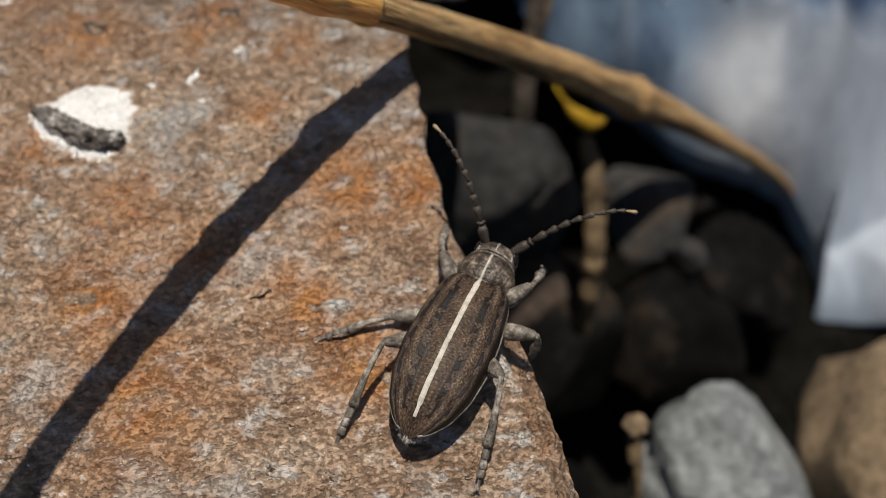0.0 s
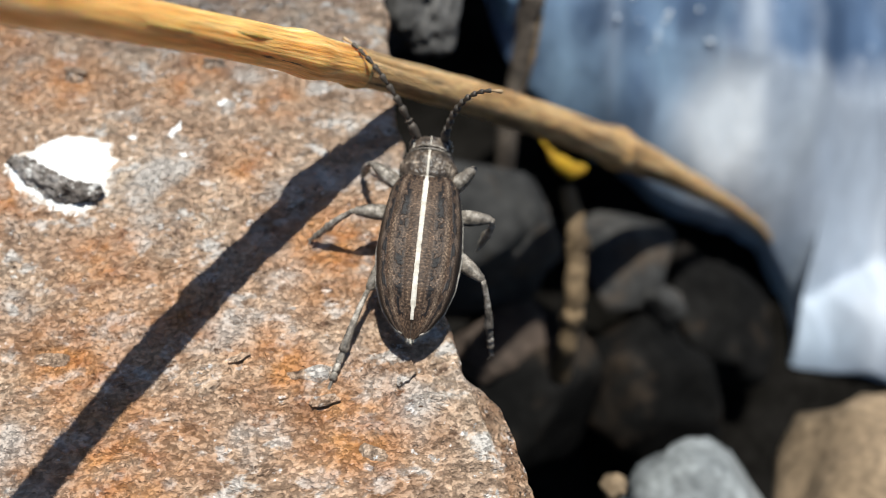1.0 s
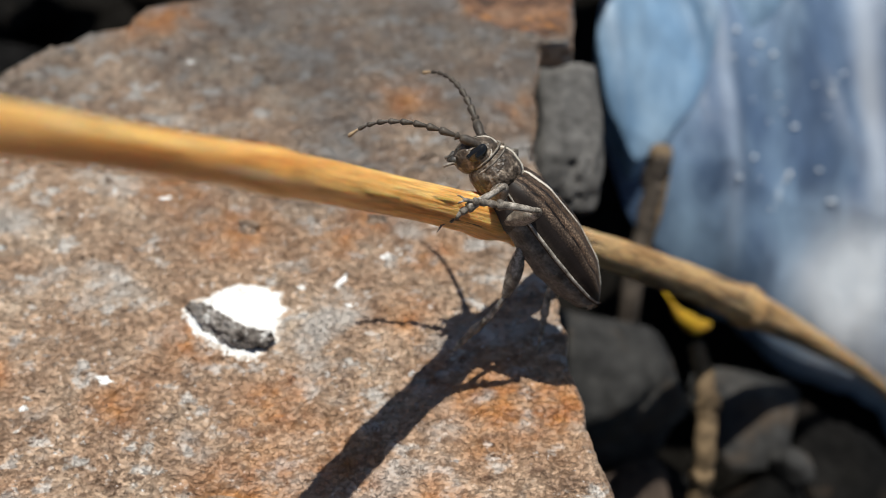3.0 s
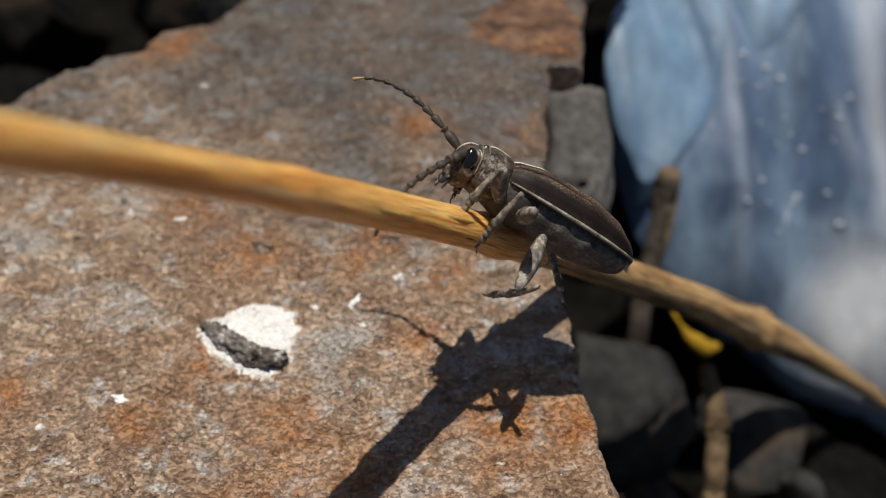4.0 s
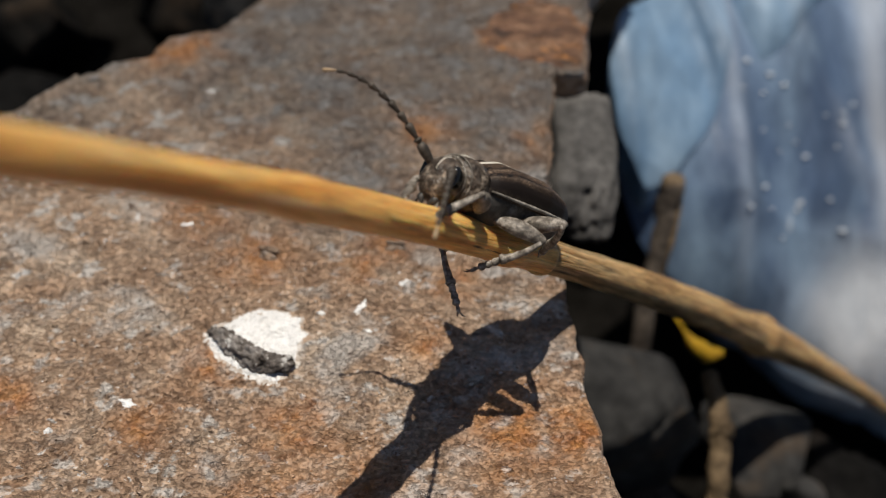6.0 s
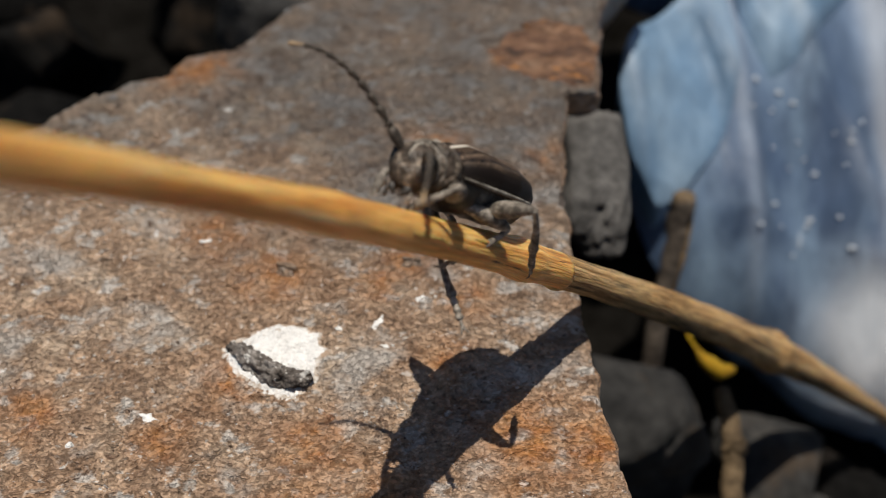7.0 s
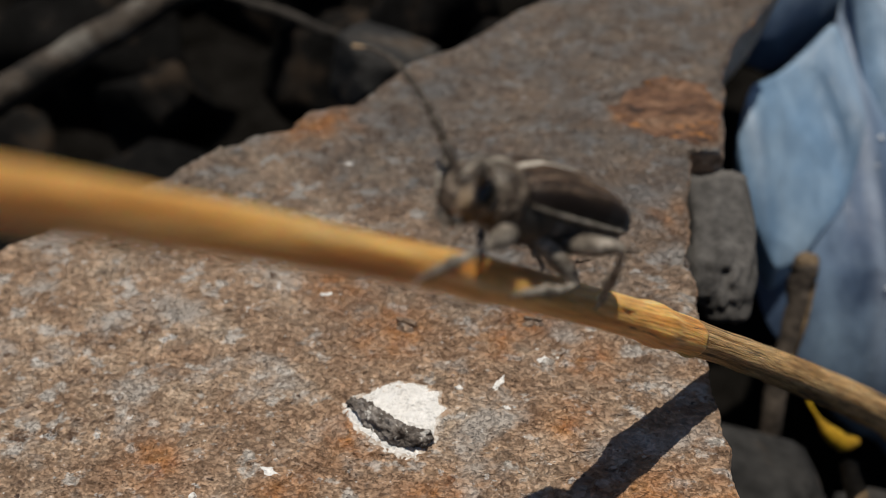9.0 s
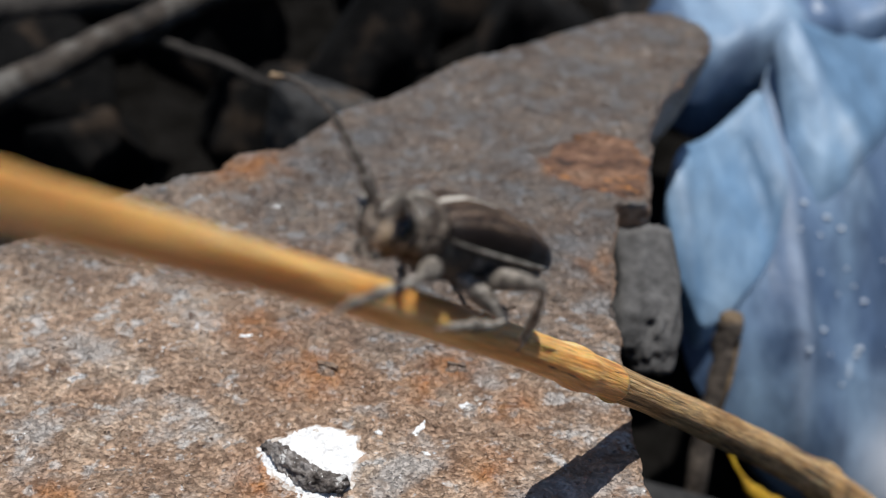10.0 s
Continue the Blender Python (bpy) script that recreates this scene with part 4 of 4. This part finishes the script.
LEFT_MIDDLE = [(0, -0.3, 0.89, -0.23), (0.5, -0.12, 0.76, -0.35), (1, 0.04, 0.82, -0.39), (1.5, 0.32, 0.66, -0.87), (2, 0.44, 1.01, 0.25),
    (2.5, 0.67, 0.91, -0.04), (3, 0.6, 0.52, -0.17), (4.5, 0.21, 0.05, -0.38, 0.64, 0.72, -0.27), (5, 0.06, 0.19, -0.51, 0.27, 0.96, 0.04),
    (5.5, 0.05, 0.11, -0.48, -0.03, 1.0, -0.08), (7, 0.2, 0.15, -0.55, -0.87, 0.49, 0.02), (7.5, 0.68, 0.49, -0.4, 0.06, 0.53, 0.84),
    (8, 0.3, 0.24, -0.41, -0.89, 0.4, -0.2), (8.5, 0.39, 0.32, -0.42, -0.86, 0.32, -0.39), (9, 0.4, 0.33, -0.42, -0.85, 0.4, -0.35),
    (9.5, 0.39, 0.3, -0.41, -0.84, 0.41, -0.36), (10, 0.44, 0.39, -0.38, -0.8, 0.54, -0.25)]
LEFT_HIND = [(0, -0.89, 0.44, -0.26), (0.5, -0.69, 0.63, -0.26), (1, -1.12, 0.52, -0.19), (1.5, -0.73, 0.59, -0.49), (2, -1.12, 0.4, -0.45),
    (2.5, -0.79, 0.35, -0.75), (3, -0.6, -0.16, -1.2), (4.5, -0.07, -0.27, -0.46, 0.04, 0.6, -0.8), (5, 0.25, 0.1, -0.56, -0.79, 0.28, -0.55),
    (5.5, -0.39, 0.04, -0.35, -0.29, 0.96, 0.03), (7, -0.51, 0.41, -0.41, 0.32, 0.89, 0.33), (7.5, -0.28, 0.43, -0.48, 0.18, 0.81, 0.56),
    (8, -0.53, 0.34, -0.37, 0.17, 0.9, 0.41), (8.5, -0.49, 0.29, -0.38, 0.14, 0.94, 0.31), (9, -0.48, 0.28, -0.41, 0.13, 0.95, 0.28),
    (9.5, -0.5, 0.28, -0.43, 0.11, 0.96, 0.27), (10, -0.49, 0.3, -0.42, 0.15, 0.95, 0.29)]
RIGHT_FRONT = [(0, 0.85, -0.31, -0.22), (0.5, 1.07, -0.61, -0.05), (1, 0.65, -0.25, -0.33), (1.5, 1.22, -0.52, -0.8), (2, 0.55, -0.88, -0.42),
    (2.5, 0.16, -0.39, -0.14), (3, 0.61, 0.06, -0.09), (4.5, 0.6, -0.05, -0.3), (5, 0.58, 0.03, -0.16), (5.5, 0.97, 0.13, -0.18),
    (7, 1.1, 0.09, -0.26), (7.5, 0.94, 0.07, -0.25), (8, 0.86, 0.08, -0.13), (8.5, 0.77, 0.02, -0.27), (9, 0.76, 0.04, -0.26),
    (9.5, 0.87, 0.08, -0.19), (10, 0.79, 0.04, -0.2)]
RIGHT_MIDDLE = [(0, 0.29, -0.46, -0.47), (0.5, -0.02, -0.43, -0.37), (1, 0.15, -0.42, -0.49), (1.5, 0.07, -0.58, -0.39), (2, 0.4, -1.5, -0.71),
    (2.5, -0.09, -0.48, -0.16), (3, -0.15, -0.48, -0.3), (4.5, 0.12, -0.16, -0.38), (5, 0.09, -0.0, -0.78), (5.5, 0.13, 0.01, -0.77),
    (7, 0.05, 0.36, -0.88), (7.5, -0.12, 0.18, -0.68), (8, 0.12, -0.16, -0.38), (8.5, 0.12, -0.16, -0.38), (9, 0.12, -0.16, -0.38),
    (9.5, 0.12, -0.16, -0.38), (10, 0.12, -0.16, -0.38)]
RIGHT_HIND = [(0, -0.79, -0.49, -0.25), (0.5, -0.86, -0.76, -0.61), (1, -0.62, -0.57, -0.62), (1.5, -0.57, -0.38, -0.24), (2, -0.6, -0.56, -0.1),
    (2.5, -0.89, -0.04, -0.18), (3, -0.97, -0.28, -0.62), (4.5, -0.42, -0.12, -0.36), (5, -0.42, -0.12, -0.36), (5.5, -0.42, -0.12, -0.36),
    (7, -0.42, -0.12, -0.36), (7.5, -0.42, -0.12, -0.36), (8, -0.42, -0.12, -0.36), (8.5, -0.42, -0.12, -0.36), (9, -0.42, -0.12, -0.36),
    (9.5, -0.42, -0.12, -0.36), (10, -0.42, -0.12, -0.36)]


def frame_of(origin, along, up):
    """A pose with x along one way and z as near as can be to another."""
    x = Vector(along).normalized()
    y = Vector(up).cross(x)
    y = y.normalized() if y.length > 1e-5 else x.orthogonal().normalized()
    m = Matrix((x, y, x.cross(y))).transposed().to_4x4()
    m.translation = Vector(origin) * S
    return m


def eased(rows):
    """Puts rows in between where one turns far to the next."""
    out = [rows[0]]
    for t, m in rows[1:]:
        t0, m0 = out[-1]
        angle = m0.to_quaternion().rotation_difference(m.to_quaternion()).angle
        angle = min(angle, math.tau - angle)
        steps = 1 + int(angle / 1.2)
        for k in range(1, steps):
            out.append((t0 + (t - t0) * k / steps, m0.lerp(m, k / steps)))
        out.append((t, m))
    return out


KNEES = {"front": 0.45, "middle": 0.35, "hind": 0.15}  # how far the knees stand up while it climbs


def move_beetle():
    walk(BEETLE, eased([(t, frame_of((Vector(head) + Vector(tail)) / 2, Vector(head) - Vector(tail), up)) for t, head, tail, up in BODY]))
    for name, rows in (("left", LEFT_ANTENNA), ("right", RIGHT_ANTENNA)):
        root, socket = FEELERS[name]
        walk(root, eased([(t, frame_of(socket, way, (0.15, 0, 1))) for t, *way in rows]))
    for key, rows in ((("left", "front"), LEFT_FRONT), (("left", "middle"), LEFT_MIDDLE), (("left", "hind"), LEFT_HIND),
                      (("right", "front"), RIGHT_FRONT), (("right", "middle"), RIGHT_MIDDLE), (("right", "hind"), RIGHT_HIND)):
        thigh, shin, hip, upper, lower, side = BEETLE_LEGS[key]
        above, below = [], []
        for t, *foot in rows:
            knee_way = Vector(foot[3:]) if len(foot) > 3 else None
            way = Vector(foot[:3]) - hip
            reach = min(max(way.length, abs(upper - lower) + 0.06), (upper + lower) * 0.985)
            way = way.normalized() if way.length > 1e-4 else Vector((0, side, -1)).normalized()
            along = (upper ** 2 - lower ** 2 + reach ** 2) / (2 * reach)
            pole = knee_way or Vector((0.25 if key[1] == "front" else -0.35 if key[1] == "hind" else -0.1, side * (0.55 if t < 3.5 else 0.95 if side > 0 else 0.45), 0.8 if t < 3.5 else KNEES[key[1]]))
            pole = (pole - way * pole.dot(way)).normalized()
            knee = hip + way * along + pole * math.sqrt(max(0.0, upper ** 2 - along ** 2))
            above.append((t, frame_of(hip, knee - hip, pole)))
            below.append((t, frame_of(knee, hip + way * reach - knee, pole)))
        walk(thigh, eased(above))
        walk(shin, eased(below))


# ---- stones, bag and twigs beside the slab ----
def rock(size, place, turn, material, label, seed, rough=0.3, group="", boxy=0.0):
    bm = blob(size, rough=rough, grain=1.1, seed=seed, level=5 if boxy else 4)
    if boxy:
        for v in bm.verts:
            c = Vector((v.co.x / size[0], v.co.y / size[1], v.co.z / size[2]))
            v.co *= 1 - boxy + boxy * c.length / max(abs(a) for a in c)
    planes = random.Random(seed)
    for _ in range(0 if boxy else 9):
        n = Vector([planes.gauss(0, 1) for _ in range(3)]).normalized()
        reach = planes.uniform(0.62, 0.85)
        for v in bm.verts:
            c = Vector((v.co.x / size[0], v.co.y / size[1], v.co.z / size[2]))
            d = c.dot(n)
            if d > reach:
                c -= n * (d - reach) * 0.9
                v.co = Vector((c.x * size[0], c.y * size[1], c.z * size[2]))
    ob = part("rock", bm, material)
    ob.matrix_world = pose(*[c * S for c in place], *turn)
    return tagged(ob, label, "rock", group)


BESIDE = [
    ((1.2, 1.3, 1.2), (3.9, 2.2, -4.6), ROCK, "dark grey rock below the slab's edge"),
    ((1.5, 1.4, 1.1), (6.4, 0.8, -6.8), SHADED_ROCK, "shade-blackened rock in the hollow beside the slab"),
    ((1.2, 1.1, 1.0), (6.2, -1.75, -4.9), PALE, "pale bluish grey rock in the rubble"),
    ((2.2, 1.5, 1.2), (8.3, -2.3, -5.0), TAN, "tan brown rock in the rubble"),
    ((1.3, 1.2, 1.2), (4.6, 0.6, -6.2), SHADED_ROCK, "dark grey rock deep in the hollow"),
    ((1.5, 1.4, 1.2), (3.9, -2.2, -5.8), SHADED_ROCK, "shade-blackened rock deep in the hollow"),
    ((2.6, 2.0, 2.0), (-8.2, 12.5, -4.4), SHADED_ROCK, "dark grey rock behind the slab"),
    ((2.4, 1.6, 1.6), (-1.0, 12.2, -3.9), SHADED_ROCK, "dark grey rock behind the slab"),
    ((2.4, 1.6, 1.8), (2.6, 13.5, -3.8), SHADED_ROCK, "dark mossy grey rock behind the slab"),
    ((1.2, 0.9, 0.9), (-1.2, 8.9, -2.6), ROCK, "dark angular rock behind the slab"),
    ((2.2, 2.4, 2.0), (-6.0, 7.0, -5.2), SHADED_ROCK, "dark rock in the hollow beside the slab"),
    ((2.0, 1.6, 1.5), (-4.6, 14.5, -4.0), SHADED_ROCK, "shade-blackened rock in the hollow behind the slab"),
    ((1.8, 1.5, 1.4), (-9.5, 9.0, -5.0), SHADED_ROCK, "dark rock under the branches"),
    ((1.5, 1.3, 1.2), (0.8, 10.6, -4.0), SHADED_ROCK, "dark greenish rock behind the slab"),
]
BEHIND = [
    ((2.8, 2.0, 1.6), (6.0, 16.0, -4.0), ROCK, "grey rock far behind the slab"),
    ((2.8, 2.0, 1.6), (0.0, 17.5, -4.0), SHADED_ROCK, "dark grey rock far behind the slab"),
    ((1.6, 1.4, 1.3), (-3.0, 12.5, -5.0), SHADED_ROCK, "shade-blackened rock in the hollow behind the slab"),
    ((1.5, 1.4, 1.2), (-6.5, 11.0, -5.0), SHADED_ROCK, "shade-blackened rock under the branches"),
    ((1.3, 1.2, 1.1), (3.6, 11.0, -4.2), SHADED_ROCK, "shade-blackened rock behind the slab"),
    ((2.0, 1.6, 1.4), (-8.0, 16.5, -4.2), SHADED_ROCK, "shade-blackened rock far behind the slab"),
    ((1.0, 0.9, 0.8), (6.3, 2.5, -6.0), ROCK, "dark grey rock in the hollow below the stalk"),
    ((1.2, 1.0, 0.9), (8.0, 2.3, -7.7), SHADED_ROCK, "shade-blackened rock in the hollow below the bag"),
    ((0.35, 0.3, 0.28), (6.75, 1.6, -5.75), ROCK, "small grey stone lying in the hollow"),
    ((2.6, 2.2, 1.8), (0.5, 3.0, -4.0), ROCK, "dark rock that carries the slab"),
    ((2.4, 2.2, 2.0), (-2.5, -2.5, -3.9), ROCK, "dark rock that carries the slab"),
    ((2.2, 1.8, 1.8), (2.6, 6.4, -3.8), ROCK, "dark rock that carries the slab"),
]
for n, (size, place, material, label) in enumerate(BESIDE + BEHIND):
    rock(size, place, (n * 37 % 360, n * 61 % 360, n * 83 % 360), material, label, n + 1)

rock((0.37, 0.92, 0.4), (3.28, 2.78, -0.64), (2, 5, -4), GREYROCK, "grey rock wedged against the slab's edge", 53, 0.22, boxy=0.36)
rock((0.7, 0.5, 0.4), (4.35, 1.0, -5.45), (10, 0, 30), BROWNROCK, "reddish brown stone in the hollow beside the slab", 71, 0.2, boxy=0.3)



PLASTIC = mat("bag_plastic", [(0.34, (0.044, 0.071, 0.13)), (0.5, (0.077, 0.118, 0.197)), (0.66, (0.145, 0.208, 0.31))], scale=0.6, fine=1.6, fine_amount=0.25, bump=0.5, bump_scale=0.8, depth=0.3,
              rough=0.5, spec=0.3, stretch=(1, 0.4, 0.4), milk_glare=True, spots=(((0.25, 0.355, 0.48), 0.35, 0.54, 0.14), ((0.70, 0.74, 0.78), 1.6, 0.68, 0.10)))


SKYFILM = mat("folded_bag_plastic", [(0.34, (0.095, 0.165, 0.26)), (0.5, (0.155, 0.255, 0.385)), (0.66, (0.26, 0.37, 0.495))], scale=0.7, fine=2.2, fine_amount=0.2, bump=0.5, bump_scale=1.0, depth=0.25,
              rough=0.5, spec=0.3, stretch=(1, 0.5, 0.5), milk_glare=True)
DEW = mat("dried_water_drop", [(0.3, (0.28, 0.32, 0.37)), (0.6, (0.5, 0.53, 0.57))], scale=6, fine=20, fine_amount=0.2, bump=0.3, rough=0.5, spec=0.4)


def relief(x, y, seed):
    folds = noise.ridged_multi_fractal(Vector((x * 0.55 + y * 0.1, y * 0.16, seed)), 1.0, 2.0, 3, 1.0, 2.0)
    return folds, 0.26 * folds + 0.25 * noise.noise(Vector((x * 0.6, y * 0.6, seed)))


def film(name, outline, centre, height, rim, label, thing, seed, material=PLASTIC):
    """One lobe of the bag: a bulging film with folds, whose rim turns under."""
    bm = bmesh.new()
    milk_glare = bm.verts.layers.float.new("milk_glare")
    dense = []
    for (x0, y0), (x1, y1) in zip(outline, outline[1:] + outline[:1]):
        dense += [(x0 + (x1 - x0) * s / 10, y0 + (y1 - y0) * s / 10) for s in range(10)]
    for _ in range(5):
        dense = [tuple((dense[k - 1][a] + dense[k][a] * 2 + dense[(k + 1) % len(dense)][a]) / 4 for a in (0, 1)) for k in range(len(dense))]
    cx, cy = centre
    rings = []
    for s in [1 - (1 - k / 56) ** 1.6 for k in range(57)]:
        ring = []
        for x, y in dense:
            px, py = cx + (x - cx) * s, cy + (y - cy) * s
            folds, uneven = relief(px, py, seed)
            z = max(-8.3, height(px, py)) - rim * s ** 10 + uneven
            v = bm.verts.new((px, py, z))
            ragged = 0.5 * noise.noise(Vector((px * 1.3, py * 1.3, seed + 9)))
            # front is the cloudy film; strip and fold crests are simply paler
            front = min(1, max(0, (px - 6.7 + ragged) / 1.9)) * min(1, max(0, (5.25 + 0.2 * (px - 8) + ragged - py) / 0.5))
            # corner is the bag's bright highlight, put into the film's colour
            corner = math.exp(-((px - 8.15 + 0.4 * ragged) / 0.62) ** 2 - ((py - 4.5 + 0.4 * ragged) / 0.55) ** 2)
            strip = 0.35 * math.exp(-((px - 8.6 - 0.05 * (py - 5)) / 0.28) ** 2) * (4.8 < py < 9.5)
            v[milk_glare] = min(1.0, max(0.36 * front + 1.0 * corner, strip) + 0.3 * max(0.0, folds - 1.15))
            ring.append(v)
        rings.append(ring)
    n = len(dense)
    for a, b in zip(rings, rings[1:]):
        for k in range(n):
            bm.faces.new((a[k], b[k], b[(k + 1) % n], a[(k + 1) % n]))
    under = [bm.verts.new((v.co.x * 0.94 + cx * 0.06, v.co.y * 0.94 + cy * 0.06, v.co.z - 0.7)) for v in rings[-1]]
    for k in range(n):
        bm.faces.new((rings[-1][k], under[k], under[(k + 1) % n], rings[-1][(k + 1) % n]))
    bmesh.ops.remove_doubles(bm, verts=bm.verts, dist=0.0001)
    bmesh.ops.recalc_face_normals(bm, faces=bm.faces)
    return part(name, bm, material, thing, label)


def slope(x, y):
    return -3.5 - 0.45 * (x - 5.5) + (1.2 * (y - 5.2) if y < 5.2 else 0.75 * (y - 5.2) - 0.045 * (y - 5.2) ** 2)


def bag():
    thing = tagged(new("plastic_bag"), "crumpled bluish translucent plastic bag lying on the stones", "plastic bag")
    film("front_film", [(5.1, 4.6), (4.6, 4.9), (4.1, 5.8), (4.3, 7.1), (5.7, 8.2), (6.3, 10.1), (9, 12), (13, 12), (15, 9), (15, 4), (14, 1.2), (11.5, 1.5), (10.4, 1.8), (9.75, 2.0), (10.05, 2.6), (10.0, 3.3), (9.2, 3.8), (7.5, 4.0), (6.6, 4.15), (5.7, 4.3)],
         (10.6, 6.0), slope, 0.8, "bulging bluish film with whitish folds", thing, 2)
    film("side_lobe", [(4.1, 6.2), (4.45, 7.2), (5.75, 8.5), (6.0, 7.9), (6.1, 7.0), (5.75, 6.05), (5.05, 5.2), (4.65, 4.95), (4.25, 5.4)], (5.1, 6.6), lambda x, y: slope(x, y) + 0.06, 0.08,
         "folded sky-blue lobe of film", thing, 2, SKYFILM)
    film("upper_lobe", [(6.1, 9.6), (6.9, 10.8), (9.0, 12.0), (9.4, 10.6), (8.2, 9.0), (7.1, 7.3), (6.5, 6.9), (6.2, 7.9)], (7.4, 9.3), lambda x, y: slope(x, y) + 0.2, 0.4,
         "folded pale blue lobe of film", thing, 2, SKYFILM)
    rng = random.Random(5)
    for k in range(26):
        x, y = rng.uniform(6.2, 8.8), rng.uniform(4.9, 7.0)
        r = rng.choice((0.025, 0.03, 0.04, 0.06)) * rng.uniform(0.8, 1.2)
        part("water_drop", blob((r, r * rng.uniform(0.7, 1.0), r * 0.07), (x, y, slope(x, y) + relief(x, y, 2)[1] + 0.01), 0.25, 1.5, k, 2), DEW, thing, "whitish dried drop")
    film("back_film", [(3.9, 10.0), (4.2, 11.5), (5.5, 13.0), (8.0, 13.5), (11, 13.5), (11, 11.5), (8, 10.5), (6.0, 9.6), (5.0, 9.0)],
         (7.0, 11.5), lambda x, y: -1.5 + 0.12 * (y - 9), 0.9, "pale blue crumpled film behind", thing, 7)


bag()


def stick(name, points, radii, material, label, category="twig", seed=0):
    dense, rr = [], []
    for k in range(len(points) - 1):
        for s in range(10):
            dense.append(Vector(points[k]).lerp(Vector(points[k + 1]), s / 10) + Vector([0.05 * noise.noise(Vector((k * 3 + s * 0.3, seed, a * 5))) for a in range(3)]))
            rr.append(radii[k] + (radii[k + 1] - radii[k]) * s / 10)
    return tagged(part(name, tube(dense, rr, 12, lambda a, s: 0.03 * noise.noise(Vector((math.cos(a) * 2, math.sin(a) * 2, s * 2 + seed)))), material), label, category)


broken = stick("twig", [(4.78, 4.27, -2.4), (4.68, 3.9, -2.9), (4.5, 3.2, -3.9), (4.35, 2.6, -5.4)], [0.17, 0.13, 0.14, 0.14], BARK, "short broken dark twig standing beside the bag", seed=1)
part("broken_end", blob((0.15, 0.13, 0.06), (4.79, 4.29, -2.36), 0.35, 2.5, 3, 3), TAN, broken, "pale splintered broken end")
part("bark_strip", tube([(4.90, 4.12, -2.55), (4.80, 3.80, -2.95), (4.62, 3.35, -3.55)], [0.03, 0.045, 0.02], 8), TWIG, broken, "loose strip of brown bark")
under = stick("twig", [(5.05, 2.0, -3.4), (5.1, 1.4, -3.55), (5.05, 0.9, -3.9), (5.0, 0.5, -4.6), (5.0, 0.3, -6.0)], [0.10, 0.12, 0.13, 0.12, 0.10], TWIG, "brown dry twig under the leaning stalk", seed=2)
for n, (x, y, z, size) in enumerate(((5.1, 1.35, -3.58, 0.15), (5.03, 0.7, -4.2, 0.14))):
    part("knot", blob((size, size, size * 1.2), (x, y, z), 0.35, 2.0, n + 14, 3), TWIG, under, "darker swollen knot")
part("bark_strip", tube([(5.14, 1.0, -3.75), (5.12, 0.75, -4.05), (5.08, 0.5, -4.6)], [0.02, 0.04, 0.015], 8), BARK, under, "loose strip of dark bark")
budded = stick("twig", [(4.85, -1.75, -3.0), (4.9, -2.2, -3.5), (4.85, -2.6, -4.2), (5.2, -3.2, -6.6)], [0.10, 0.045, 0.045, 0.045], TWIG, "thin dark withered twig with a dry bud", seed=3)
part("bud", blob((0.12, 0.11, 0.10), (4.86, -1.78, -2.98), 0.4, 2.0, 8, 3), TAN, budded, "dry tan bud")
branch = stick("branch", [(-8.6, 5.4, -2.3), (-7.4, 7.1, -2.1), (-6.4, 8.6, -2), (-5.5, 10.1, -2), (-4.5, 11.7, -2), (-3.2, 13.8, -2)], [0.3, 0.29, 0.28, 0.27, 0.27, 0.26], GREYBARK, "grey dry branch lying behind the slab", "branch", 4)
for n, (x, y, z, size) in enumerate(((-7.1, 7.55, -1.97, 0.2), (-5.7, 9.75, -1.85, 0.16), (-4.4, 11.9, -1.86, 0.18))):
    part("knot", blob((size, size * 1.3, size * 0.7), (x, y, z), 0.4, 2.0, n + 4, 3), GREYBARK, branch, "swollen bark knot")
stick("branch", [(-13, 12.0, -2.6), (-8.3, 12.5, -2.5), (-4.8, 13.7, -2.5), (-1, 15.0, -2.7)], [0.35, 0.33, 0.3, 0.3], SHADEBARK, "dark brown branch lying behind the slab", "branch", 5)
stick("twig", [(-5.4, 11.6, -2.5), (-4.6, 11.3, -2.4), (-3.2, 10.5, -2.4), (-2.1, 10.0, -2.6)], [0.08, 0.09, 0.1, 0.07], SHADEBARK, "thin shade-darkened twig behind the slab", seed=6)


def peel():
    points = [(4.70, 3.4, -3.4), (4.9, 3.1, -3.75), (5.1, 2.93, -4.0), (5.34, 2.87, -4.2), (5.6, 2.95, -4.25)]
    bm = tube([Vector(points[k]).lerp(Vector(points[k + 1]), s / 6) for k in range(4) for s in range(6)], [0.025 + 0.09 * max(0, math.sin(math.pi * (k - 9) / 15)) for k in range(24)], 12)
    tagged(part("yellow_leaf", bm, YELLOW), "curled bright yellow withered leaf", "leaf")


peel()


# ---- movement ----
def motions():
    move_beetle()
    walk(focus, [(t, Matrix.Translation((Vector(eye) + (Vector(target) - Vector(eye)).normalized() * depth) * S)) for (t, eye, target, _), (_, depth) in zip(PATH, SHARP)])


motions()
